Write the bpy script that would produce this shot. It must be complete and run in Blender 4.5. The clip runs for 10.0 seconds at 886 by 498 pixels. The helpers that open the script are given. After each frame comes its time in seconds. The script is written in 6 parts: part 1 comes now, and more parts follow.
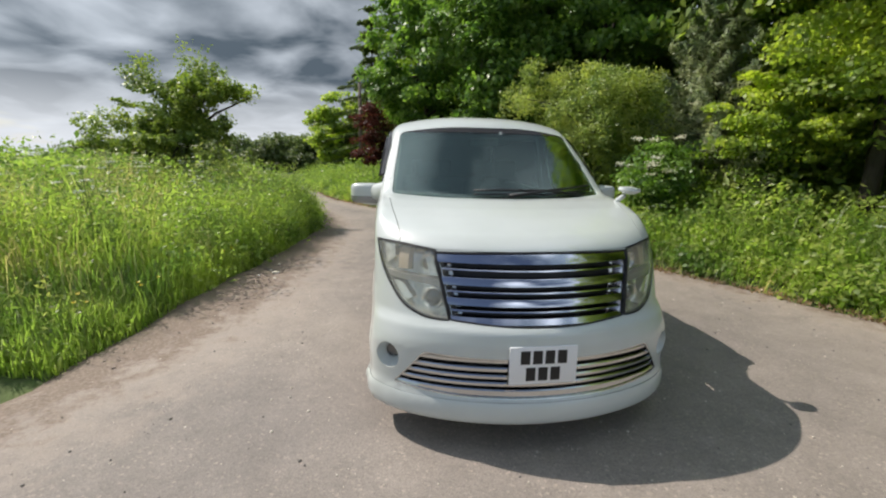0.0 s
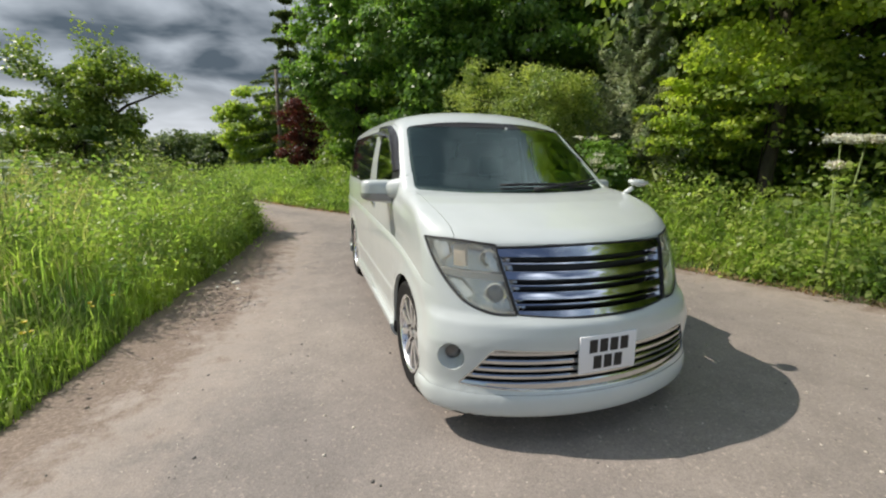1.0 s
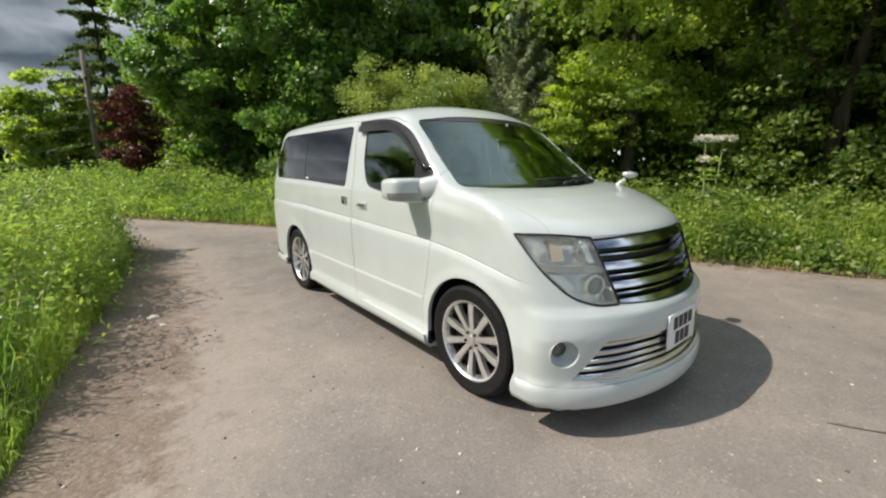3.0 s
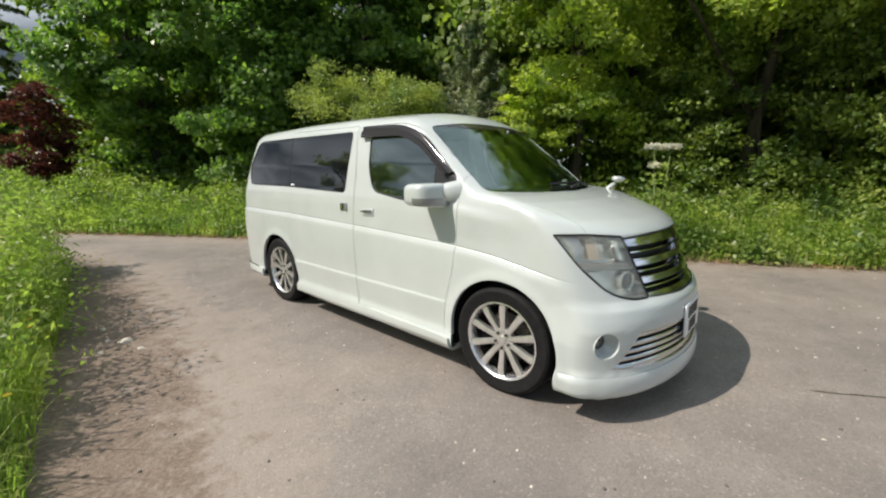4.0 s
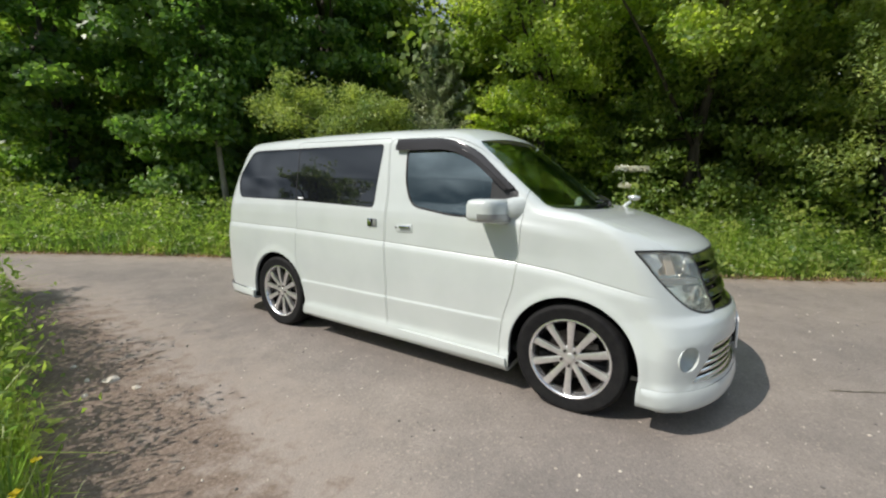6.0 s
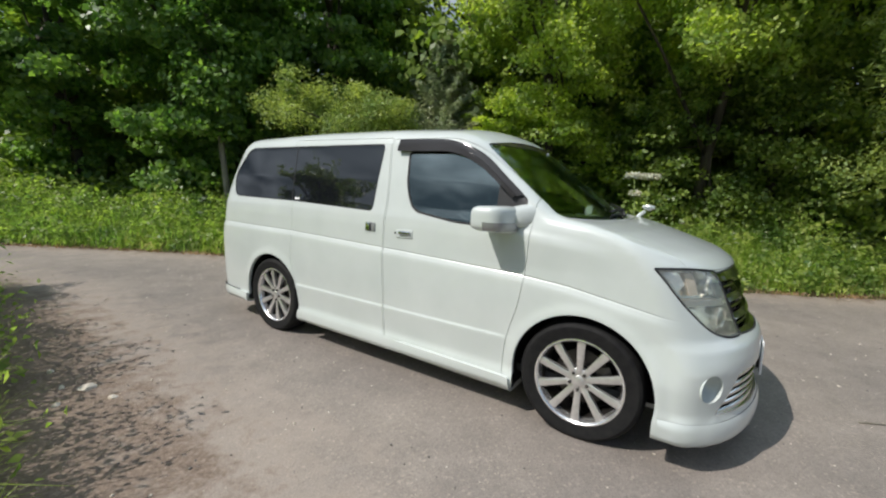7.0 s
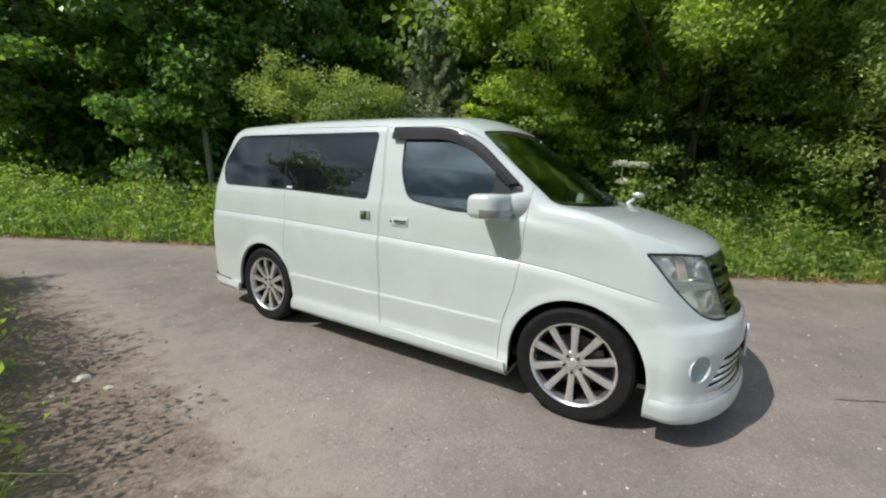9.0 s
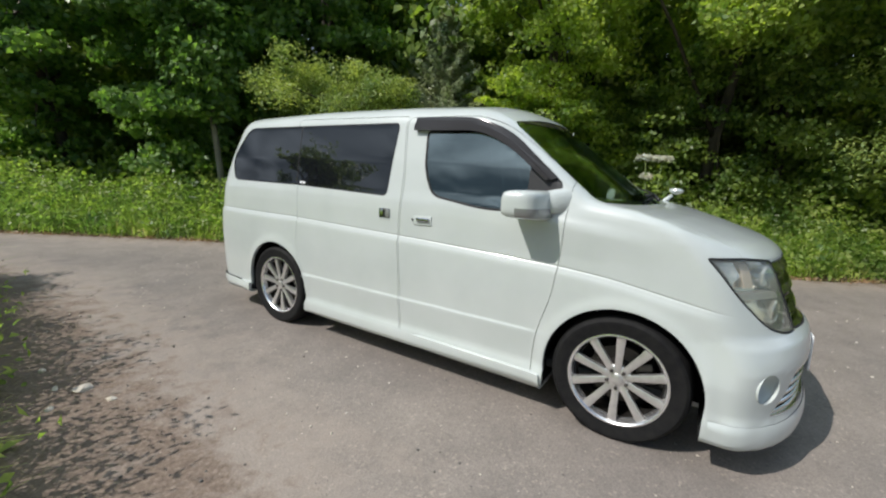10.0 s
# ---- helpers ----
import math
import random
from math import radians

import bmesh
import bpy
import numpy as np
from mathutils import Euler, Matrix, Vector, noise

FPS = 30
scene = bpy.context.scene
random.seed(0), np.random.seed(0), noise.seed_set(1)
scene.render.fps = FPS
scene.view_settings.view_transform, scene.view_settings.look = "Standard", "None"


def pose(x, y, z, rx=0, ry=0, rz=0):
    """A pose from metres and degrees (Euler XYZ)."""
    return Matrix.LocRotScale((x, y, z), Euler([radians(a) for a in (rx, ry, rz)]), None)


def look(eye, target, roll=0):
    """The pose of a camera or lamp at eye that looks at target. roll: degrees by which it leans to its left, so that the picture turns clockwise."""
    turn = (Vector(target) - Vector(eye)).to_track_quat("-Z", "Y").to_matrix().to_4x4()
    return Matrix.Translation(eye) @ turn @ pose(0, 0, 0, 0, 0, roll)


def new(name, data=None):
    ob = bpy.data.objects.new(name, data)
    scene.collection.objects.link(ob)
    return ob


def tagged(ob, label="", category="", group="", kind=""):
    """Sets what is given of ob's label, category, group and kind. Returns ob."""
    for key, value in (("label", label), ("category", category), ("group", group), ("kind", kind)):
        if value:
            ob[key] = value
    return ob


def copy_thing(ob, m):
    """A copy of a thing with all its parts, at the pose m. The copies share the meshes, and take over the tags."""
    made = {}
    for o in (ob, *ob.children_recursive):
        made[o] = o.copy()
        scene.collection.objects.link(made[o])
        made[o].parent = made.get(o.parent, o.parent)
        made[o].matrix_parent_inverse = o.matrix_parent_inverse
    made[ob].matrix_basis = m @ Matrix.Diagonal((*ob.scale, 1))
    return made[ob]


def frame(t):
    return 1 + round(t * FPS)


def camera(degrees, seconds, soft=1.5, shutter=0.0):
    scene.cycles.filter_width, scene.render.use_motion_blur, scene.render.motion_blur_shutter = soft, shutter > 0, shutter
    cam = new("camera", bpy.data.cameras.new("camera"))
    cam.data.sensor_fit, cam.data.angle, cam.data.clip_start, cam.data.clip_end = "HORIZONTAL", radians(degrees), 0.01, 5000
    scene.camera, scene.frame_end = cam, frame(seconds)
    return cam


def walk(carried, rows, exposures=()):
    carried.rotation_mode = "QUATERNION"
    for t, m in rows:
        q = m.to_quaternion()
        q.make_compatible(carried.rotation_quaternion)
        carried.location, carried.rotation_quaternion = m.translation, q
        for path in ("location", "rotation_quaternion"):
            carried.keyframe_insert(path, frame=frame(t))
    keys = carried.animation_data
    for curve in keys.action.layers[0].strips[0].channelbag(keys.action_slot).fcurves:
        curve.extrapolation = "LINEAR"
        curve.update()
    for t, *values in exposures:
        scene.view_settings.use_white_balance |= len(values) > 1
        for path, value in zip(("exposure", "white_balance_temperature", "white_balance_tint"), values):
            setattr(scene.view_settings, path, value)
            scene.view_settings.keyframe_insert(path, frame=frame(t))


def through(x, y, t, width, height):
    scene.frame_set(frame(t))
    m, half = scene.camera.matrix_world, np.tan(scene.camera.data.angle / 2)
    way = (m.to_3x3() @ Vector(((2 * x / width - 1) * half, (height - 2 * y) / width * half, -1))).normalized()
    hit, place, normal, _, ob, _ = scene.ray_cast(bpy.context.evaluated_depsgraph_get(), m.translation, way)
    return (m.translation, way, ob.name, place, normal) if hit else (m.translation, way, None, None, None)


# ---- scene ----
cam = camera(95.0, 10.0, soft=2.15)
PATH = [
    (0, (-0.795, -2.745, 1.53), (-0.54, -0.806, 1.11), 1.01),
    (0.5, (-1.193, -2.676, 1.531), (-0.745, -0.772, 1.11), 0.92),
    (1, (-1.505, -2.511, 1.486), (-0.872, -0.66, 1.07), 0.68),
    (1.5, (-1.813, -2.362, 1.481), (-1.007, -0.578, 1.069), 0.6),
    (2, (-2.127, -2.212, 1.485), (-1.166, -0.507, 1.073), 0.32),
    (2.5, (-2.325, -1.98, 1.463), (-1.222, -0.363, 1.05), 0.05),
    (4, (-2.968, -1.382, 1.44), (-1.509, -0.067, 1.061), -0.3),
    (4.5, (-3.189, -1.191, 1.451), (-1.641, 0.025, 1.097), -0.3),
    (5, (-3.372, -0.974, 1.456), (-1.757, 0.158, 1.125), -0.3),
    (5.5, (-3.443, -0.771, 1.422), (-1.787, 0.307, 1.115), -0.0),
    (7, (-3.227, -0.542, 1.444), (-1.569, 0.538, 1.153), 2.4),
    (7.5, (-3.19, -0.518, 1.456), (-1.535, 0.566, 1.163), 2.9),
    (8, (-3.199, -0.54, 1.45), (-1.536, 0.53, 1.144), 3.0),
    (8.5, (-3.242, -0.551, 1.443), (-1.563, 0.488, 1.122), 2.6),
    (9, (-3.284, -0.506, 1.439), (-1.598, 0.514, 1.096), 2.3),
    (9.5, (-3.296, -0.415, 1.437), (-1.614, 0.605, 1.077), 2.2),
    (10, (-3.152, -0.271, 1.433), (-1.488, 0.775, 1.065), 2.3),
]
walk(cam, [(t, look(eye, target, roll)) for t, eye, target, roll in PATH],
     [(0, 0.46, 6700, 14), (2.5, 0.46, 6750, 13), (4.5, 0.44, 6750, 13), (5.5, 0.39, 6600, 13), (7.0, 0.28, 6400, 12), (8.5, 0.26, 6350, 12), (10, 0.22, 6300, 12)])

# ---- sky and sun ----
SUN_TO = Vector((-0.745, 0.45, 1.0)).normalized()
sun_data = bpy.data.lights.new("sun", "SUN")
sun_data.energy, sun_data.angle, sun_data.color = 3.7, radians(0.53), (1.0, 0.95, 0.86)
sun = new("sun", sun_data)
sun.matrix_world = look(SUN_TO * 60, (0, 0, 0))

world = bpy.data.worlds.new("sky")
scene.world = world
world.use_nodes = True
wn, wl = world.node_tree.nodes, world.node_tree.links
wn.clear()


def wnode(kind, **values):
    n = wn.new(kind)
    for k, v in values.items():
        n.inputs[k].default_value = v
    return n


sky = wn.new("ShaderNodeTexSky")
sky.sky_type, sky.sun_disc = "NISHITA", False
sky.sun_elevation = math.asin(SUN_TO.z)
sky.sun_rotation = math.atan2(SUN_TO.x, SUN_TO.y)
blue = wn.new("ShaderNodeVectorMath"); blue.operation = "SCALE"; blue.inputs["Scale"].default_value = 0.075
wl.new(sky.outputs[0], blue.inputs[0])
coord = wn.new("ShaderNodeTexCoord")
sep = wn.new("ShaderNodeSeparateXYZ")
wl.new(coord.outputs["Generated"], sep.inputs[0])
# clouds as a flat deck: direction divided by height
up = wn.new("ShaderNodeMath"); up.operation = "ADD"; up.inputs[1].default_value = 0.22
wl.new(sep.outputs["Z"], up.inputs[0])
upc = wn.new("ShaderNodeMath"); upc.operation = "MAXIMUM"; upc.inputs[1].default_value = 0.05
wl.new(up.outputs[0], upc.inputs[0])
deck = wn.new("ShaderNodeVectorMath"); deck.operation = "DIVIDE"
comb = wn.new("ShaderNodeCombineXYZ")
for k in range(3):
    wl.new(upc.outputs[0], comb.inputs[k])
wl.new(coord.outputs["Generated"], deck.inputs[0])
wl.new(comb.outputs[0], deck.inputs[1])
cover = wnode("ShaderNodeTexNoise", Scale=0.95, Detail=5.0, Roughness=0.5, Distortion=0.2)
shade = wnode("ShaderNodeTexNoise", Scale=2.5, Detail=5.0, Roughness=0.46, Distortion=0.4)
shift = wn.new("ShaderNodeVectorMath"); shift.operation = "ADD"; shift.inputs[1].default_value = (3.7, 1.3, 9.1)
wl.new(deck.outputs[0], cover.inputs["Vector"])
wl.new(deck.outputs[0], shift.inputs[0])
wl.new(shift.outputs[0], shade.inputs["Vector"])
ramp_c = wn.new("ShaderNodeValToRGB")
ramp_c.color_ramp.elements[0].position, ramp_c.color_ramp.elements[1].position = 0.36, 0.48
# the cloud bank thins out towards the south, where blue sky opens
clear = wn.new("ShaderNodeMath"); clear.operation = "MULTIPLY_ADD"
clear.inputs[1].default_value = 0.22
wl.new(sep.outputs["Y"], clear.inputs[0])
wl.new(cover.outputs["Fac"], clear.inputs[2])
# and breaks up low down, above the horizon
gaps = wn.new("ShaderNodeMapRange")
gaps.inputs["From Min"].default_value, gaps.inputs["From Max"].default_value = 0.06, 0.24
gaps.inputs["To Min"].default_value, gaps.inputs["To Max"].default_value = -0.13, 0.05
wl.new(sep.outputs["Z"], gaps.inputs[0])
open_low = wn.new("ShaderNodeMath"); open_low.operation = "ADD"
wl.new(clear.outputs[0], open_low.inputs[0])
wl.new(gaps.outputs[0], open_low.inputs[1])
wl.new(open_low.outputs[0], ramp_c.inputs[0])
ramp_s = wn.new("ShaderNodeValToRGB")
ramp_s.color_ramp.elements[0].position, ramp_s.color_ramp.elements[1].position = 0.38, 0.74
ramp_s.color_ramp.elements[0].color = (0.068, 0.094, 0.119, 1)
ramp_s.color_ramp.elements[1].color = (0.405, 0.465, 0.520, 1)
wl.new(shade.outputs["Fac"], ramp_s.inputs[0])
low = wn.new("ShaderNodeMapRange")
low.inputs["From Min"].default_value, low.inputs["From Max"].default_value = 0.03, 0.17
low.inputs["To Min"].default_value, low.inputs["To Max"].default_value = 0.85, 0.0
wl.new(sep.outputs["Z"], low.inputs[0])
bright = wn.new("ShaderNodeMix"); bright.data_type = "RGBA"
bright.inputs["B"].default_value = (0.57, 0.62, 0.66, 1)
wl.new(low.outputs[0], bright.inputs["Factor"])
# thinner, brighter cloud overhead than in the grey bank low down
high = wn.new("ShaderNodeMapRange")
high.inputs["From Min"].default_value, high.inputs["From Max"].default_value = 0.36, 0.75
high.inputs["To Min"].default_value, high.inputs["To Max"].default_value = 1.0, 1.6
wl.new(sep.outputs["Z"], high.inputs[0])
thin = wn.new("ShaderNodeVectorMath"); thin.operation = "SCALE"
wl.new(ramp_s.outputs[0], thin.inputs[0])
wl.new(high.outputs[0], thin.inputs["Scale"])
wl.new(thin.outputs[0], bright.inputs["A"])
# clouds opposite the sun show their lit sides, those towards it their shaded ones
facing_sun = wn.new("ShaderNodeVectorMath"); facing_sun.operation = "DOT_PRODUCT"
facing_sun.inputs[1].default_value = (0.55, -0.83, 0.0)
wl.new(coord.outputs["Generated"], facing_sun.inputs[0])
lit = wn.new("ShaderNodeMapRange"); lit.interpolation_type = "SMOOTHSTEP"
lit.inputs["From Min"].default_value, lit.inputs["From Max"].default_value = -0.2, 0.9
lit.inputs["To Min"].default_value, lit.inputs["To Max"].default_value = 1.0, 3.0
wl.new(facing_sun.outputs["Value"], lit.inputs[0])
sunny = wn.new("ShaderNodeVectorMath"); sunny.operation = "SCALE"
wl.new(bright.outputs["Result"], sunny.inputs[0])
# and a silver edge near the sun itself
near_sun = wn.new("ShaderNodeVectorMath"); near_sun.operation = "DOT_PRODUCT"
near_sun.inputs[1].default_value = SUN_TO
wl.new(coord.outputs["Generated"], near_sun.inputs[0])
halo = wn.new("ShaderNodeMath"); halo.operation = "POWER"; halo.use_clamp = True; halo.inputs[1].default_value = 7.0
wl.new(near_sun.outputs["Value"], halo.inputs[0])
silver = wn.new("ShaderNodeMath"); silver.operation = "MULTIPLY_ADD"; silver.inputs[1].default_value = 1.5
wl.new(halo.outputs[0], silver.inputs[0])
wl.new(lit.outputs[0], silver.inputs[2])
wl.new(silver.outputs[0], sunny.inputs["Scale"])
both = wn.new("ShaderNodeMix"); both.data_type = "RGBA"
wl.new(ramp_c.outputs[0], both.inputs["Factor"])
wl.new(blue.outputs[0], both.inputs["A"])
wl.new(sunny.outputs[0], both.inputs["B"])
back = wn.new("ShaderNodeBackground")
wl.new(both.outputs["Result"], back.inputs["Color"])
back.inputs["Strength"].default_value = 1.0
wout = wn.new("ShaderNodeOutputWorld")
wl.new(back.outputs[0], wout.inputs[0])

# ---- materials ----
def mat(name, color, rough=0.5, metal=0.0, **inputs):
    """A Principled material; returns it with its tree and shader."""
    m = bpy.data.materials.new(name)
    m.use_nodes = True
    bsdf = m.node_tree.nodes["Principled BSDF"]
    bsdf.inputs["Base Color"].default_value = (*color, 1)
    bsdf.inputs["Roughness"].default_value = rough
    bsdf.inputs["Metallic"].default_value = metal
    for key, v in inputs.items():
        bsdf.inputs[key.replace("_", " ")].default_value = v
    return m


def noise_node(m, scale, detail=4.0, rough=0.55, stretch=None):
    """Noise in object space, metres."""
    t = m.node_tree
    c = t.nodes.new("ShaderNodeTexCoord")
    n = t.nodes.new("ShaderNodeTexNoise")
    n.inputs["Scale"].default_value, n.inputs["Detail"].default_value, n.inputs["Roughness"].default_value = scale, detail, rough
    if stretch:
        mp = t.nodes.new("ShaderNodeMapping")
        mp.inputs["Scale"].default_value = stretch
        t.links.new(c.outputs["Object"], mp.inputs[0])
        t.links.new(mp.outputs[0], n.inputs["Vector"])
    else:
        t.links.new(c.outputs["Object"], n.inputs["Vector"])
    return n


def ramp(m, socket, stops):
    r = m.node_tree.nodes.new("ShaderNodeValToRGB")
    els = r.color_ramp.elements
    while len(els) < len(stops):
        els.new(0.5)
    for e, (p, c) in zip(els, stops):
        e.position, e.color = p, (*c, 1)
    m.node_tree.links.new(socket, r.inputs[0])
    return r.outputs[0]


def mix(m, fac, a, b, mode="MIX"):
    n = m.node_tree.nodes.new("ShaderNodeMix")
    n.data_type, n.blend_type = "RGBA", mode
    for key, v in (("Factor", fac), ("A", a), ("B", b)):
        if isinstance(v, (int, float)):
            n.inputs[key].default_value = v
        elif isinstance(v, tuple):
            n.inputs[key].default_value = (*v, 1)
        else:
            m.node_tree.links.new(v, n.inputs[key])
    return n.outputs["Result"]


def into(m, socket, name):
    m.node_tree.links.new(socket, m.node_tree.nodes["Principled BSDF"].inputs[name])


def bump(m, socket, strength, distance=0.01):
    b = m.node_tree.nodes.new("ShaderNodeBump")
    b.inputs["Strength"].default_value, b.inputs["Distance"].default_value = strength, distance
    m.node_tree.links.new(socket, b.inputs["Height"])
    into(m, b.outputs[0], "Normal")


M = {}
M["paint"] = mat("pearl_white_paint", (0.78, 0.81, 0.79), 0.32, Coat_Weight=0.9, Coat_Roughness=0.09)
n = noise_node(M["paint"], 3.0, 5)
into(M["paint"], ramp(M["paint"], n.outputs["Fac"], [(0.3, (0.505, 0.548, 0.530)), (0.7, (0.555, 0.594, 0.577))]), "Base Color")
n = noise_node(M["paint"], 9.0, 6)
into(M["paint"], ramp(M["paint"], n.outputs["Fac"], [(0.35, (0.32,) * 3), (0.75, (0.42,) * 3)]), "Roughness")
M["chrome"] = mat("chrome", (0.52, 0.52, 0.56), 0.09, 1.0)
n = noise_node(M["chrome"], 14.0, 5)
into(M["chrome"], ramp(M["chrome"], n.outputs["Fac"], [(0.4, (0.06,) * 3), (0.8, (0.2,) * 3)]), "Roughness")
M["dull_chrome"] = mat("dull_chrome", (0.64, 0.66, 0.66), 0.16, 1.0)
M["black"] = mat("black_plastic", (0.016, 0.016, 0.017), 0.45)
M["seal"] = mat("black_rubber_seal", (0.012, 0.012, 0.013), 0.6)
M["cabin"] = mat("dark_cabin_trim", (0.022, 0.023, 0.024), 0.8)
M["cloth"] = mat("dark_grey_cloth", (0.05, 0.05, 0.052), 0.95)
n = noise_node(M["cloth"], 60, 3)
bump(M["cloth"], n.outputs["Fac"], 0.4, 0.003)
M["rubber"] = mat("tyre_rubber", (0.022, 0.022, 0.023), 0.75, Specular_IOR_Level=0.25)
n = noise_node(M["rubber"], 20, 6)
into(M["rubber"], ramp(M["rubber"], n.outputs["Fac"], [(0.35, (0.006, 0.006, 0.007)), (0.8, (0.016, 0.016, 0.015))]), "Base Color")
M["alloy"] = mat("silver_alloy", (0.70, 0.69, 0.68), 0.30, 0.8)
n = noise_node(M["alloy"], 25, 5)
into(M["alloy"], ramp(M["alloy"], n.outputs["Fac"], [(0.3, (0.62, 0.61, 0.60)), (0.7, (0.76, 0.75, 0.74))]), "Base Color")
M["polished"] = mat("polished_alloy_lip", (0.88, 0.88, 0.88), 0.26, 0.9)
M["steel"] = mat("brake_steel", (0.085, 0.078, 0.072), 0.5, 0.9)
M["well"] = mat("dark_wheel_well", (0.010, 0.010, 0.010), 0.9, Specular_IOR_Level=0.1)
M["privacy"] = mat("privacy_glass", (0.008, 0.009, 0.011), 0.03, IOR=2.0)
M["reflector"] = mat("lamp_reflector", (0.88, 0.88, 0.84), 0.12, 0.85)
M["lamp_grey"] = mat("lamp_bezel_grey", (0.66, 0.66, 0.63), 0.16, 0.85)
M["lamp_bar"] = mat("lamp_divider_grey", (0.30, 0.30, 0.29), 0.3, 0.5)
M["bulb"] = mat("projector_glass", (0.16, 0.165, 0.17), 0.06, 0.6)
M["visor"] = mat("smoked_visor", (0.030, 0.027, 0.026), 0.07)
M["plate"] = mat("plate_white", (0.80, 0.80, 0.80), 0.35)
M["ink"] = mat("plate_black", (0.012, 0.012, 0.012), 0.5)
M["indicator"] = mat("clear_indicator_lens", (0.30, 0.31, 0.31), 0.10, 0.35)
M["fog_glass"] = mat("dark_fog_lens", (0.07, 0.07, 0.07), 0.05, IOR=2.0)
M["amber"] = mat("clear_indicator", (0.46, 0.40, 0.33), 0.25)


def thin_glass(name, tint, base, haze=0.0):
    """A pane: clear straight through, with a mirror's gloss that grows towards grazing."""
    m = bpy.data.materials.new(name)
    m.use_nodes = True
    t = m.node_tree
    t.nodes.clear()
    out = t.nodes.new("ShaderNodeOutputMaterial")
    clear = t.nodes.new("ShaderNodeBsdfTransparent"); clear.inputs[0].default_value = (*tint, 1)
    shine = t.nodes.new("ShaderNodeBsdfGlossy"); shine.inputs["Roughness"].default_value = 0.045; shine.inputs["Color"].default_value = (0.74, 0.82, 0.80, 1)
    face = t.nodes.new("ShaderNodeLayerWeight"); face.inputs["Blend"].default_value = 0.5
    steep = t.nodes.new("ShaderNodeMath"); steep.operation = "POWER"; steep.inputs[1].default_value = 5.0
    t.links.new(face.outputs["Facing"], steep.inputs[0])
    fac = t.nodes.new("ShaderNodeMath"); fac.operation = "MULTIPLY_ADD"
    fac.inputs[1].default_value, fac.inputs[2].default_value = 1 - base, base
    t.links.new(steep.outputs[0], fac.inputs[0])
    blend = t.nodes.new("ShaderNodeMixShader")
    t.links.new(fac.outputs[0], blend.inputs[0])
    t.links.new(clear.outputs[0], blend.inputs[1])
    t.links.new(shine.outputs[0], blend.inputs[2])
    last = blend.outputs[0]
    if haze:
        milk = t.nodes.new("ShaderNodeBsdfDiffuse"); milk.inputs[0].default_value = (0.84, 0.83, 0.74, 1)
        fog = t.nodes.new("ShaderNodeMixShader"); fog.inputs[0].default_value = haze
        t.links.new(last, fog.inputs[1])
        t.links.new(milk.outputs[0], fog.inputs[2])
        last = fog.outputs[0]
    t.links.new(last, out.inputs[0])
    return m


M["glass"] = thin_glass("green_tinted_glass", (0.74, 0.86, 0.79), 0.135)
M["side_glass"] = thin_glass("tinted_door_glass", (0.34, 0.41, 0.38), 0.33)
M["lens"] = thin_glass("hazy_lamp_lens", (0.98, 0.97, 0.93), 0.06, 0.055)


def leaf_mat(name, dark, light, through, rough=0.42, thin=0.42):
    """Foliage: colour varies leaf by leaf and in patches; light comes through."""
    m = mat(name, dark, rough)
    t = m.node_tree
    geo = t.nodes.new("ShaderNodeNewGeometry")
    per = ramp(m, geo.outputs["Random Per Island"], [(0.0, dark), (1.0, light)])
    n = noise_node(m, 1.5, 4)
    patch = ramp(m, n.outputs["Fac"], [(0.32, (0.46, 0.56, 0.58)), (0.68, (1.32, 1.18, 0.98))])
    col = mix(m, 1.0, per, patch, "MULTIPLY")
    into(m, col, "Base Color")
    tr = t.nodes.new("ShaderNodeBsdfTranslucent")
    t.links.new(mix(m, 1.0, col, through, "MULTIPLY"), tr.inputs["Color"])
    both = t.nodes.new("ShaderNodeMixShader")
    both.inputs[0].default_value = thin
    out = t.nodes["Material Output"]
    t.links.new(t.nodes["Principled BSDF"].outputs[0], both.inputs[1])
    t.links.new(tr.outputs[0], both.inputs[2])
    t.links.new(both.outputs[0], out.inputs["Surface"])
    m.node_tree.nodes["Principled BSDF"].inputs["Specular IOR Level"].default_value = 0.5
    return m


M["grass"] = leaf_mat("verge_grass", (0.245, 0.335, 0.080), (0.450, 0.530, 0.165), (1.2, 1.5, 0.8), thin=0.6)
M["litter"] = leaf_mat("dry_leaf_litter", (0.240, 0.165, 0.105), (0.480, 0.365, 0.245), (1.0, 0.9, 0.8))
M["pale_leaf"] = leaf_mat("feathery_leaf", (0.230, 0.290, 0.110), (0.460, 0.500, 0.230), (1.3, 1.4, 0.8), thin=0.6)
M["straw"] = leaf_mat("seeding_grass", (0.400, 0.390, 0.190), (0.640, 0.600, 0.350), (1.2, 1.2, 0.9), thin=0.6)
M["nettle"] = leaf_mat("nettle_leaf", (0.215, 0.310, 0.078), (0.420, 0.500, 0.155), (1.2, 1.5, 0.8), thin=0.55)
M["dock"] = leaf_mat("dock_leaf", (0.150, 0.245, 0.062), (0.330, 0.430, 0.130), (1.2, 1.5, 0.8), thin=0.45)
M["hornbeam"] = leaf_mat("hornbeam_leaf", (0.255, 0.365, 0.085), (0.460, 0.570, 0.168), (1.6, 1.7, 0.6), thin=0.5)
# Darker copy of the hornbeam leaf, with the crown's shade put into its colour.
M["hornbeam_shade"] = leaf_mat("hornbeam_leaf_painted_shade", (0.125, 0.200, 0.048), (0.270, 0.365, 0.098), (1.6, 1.7, 0.6), thin=0.42)
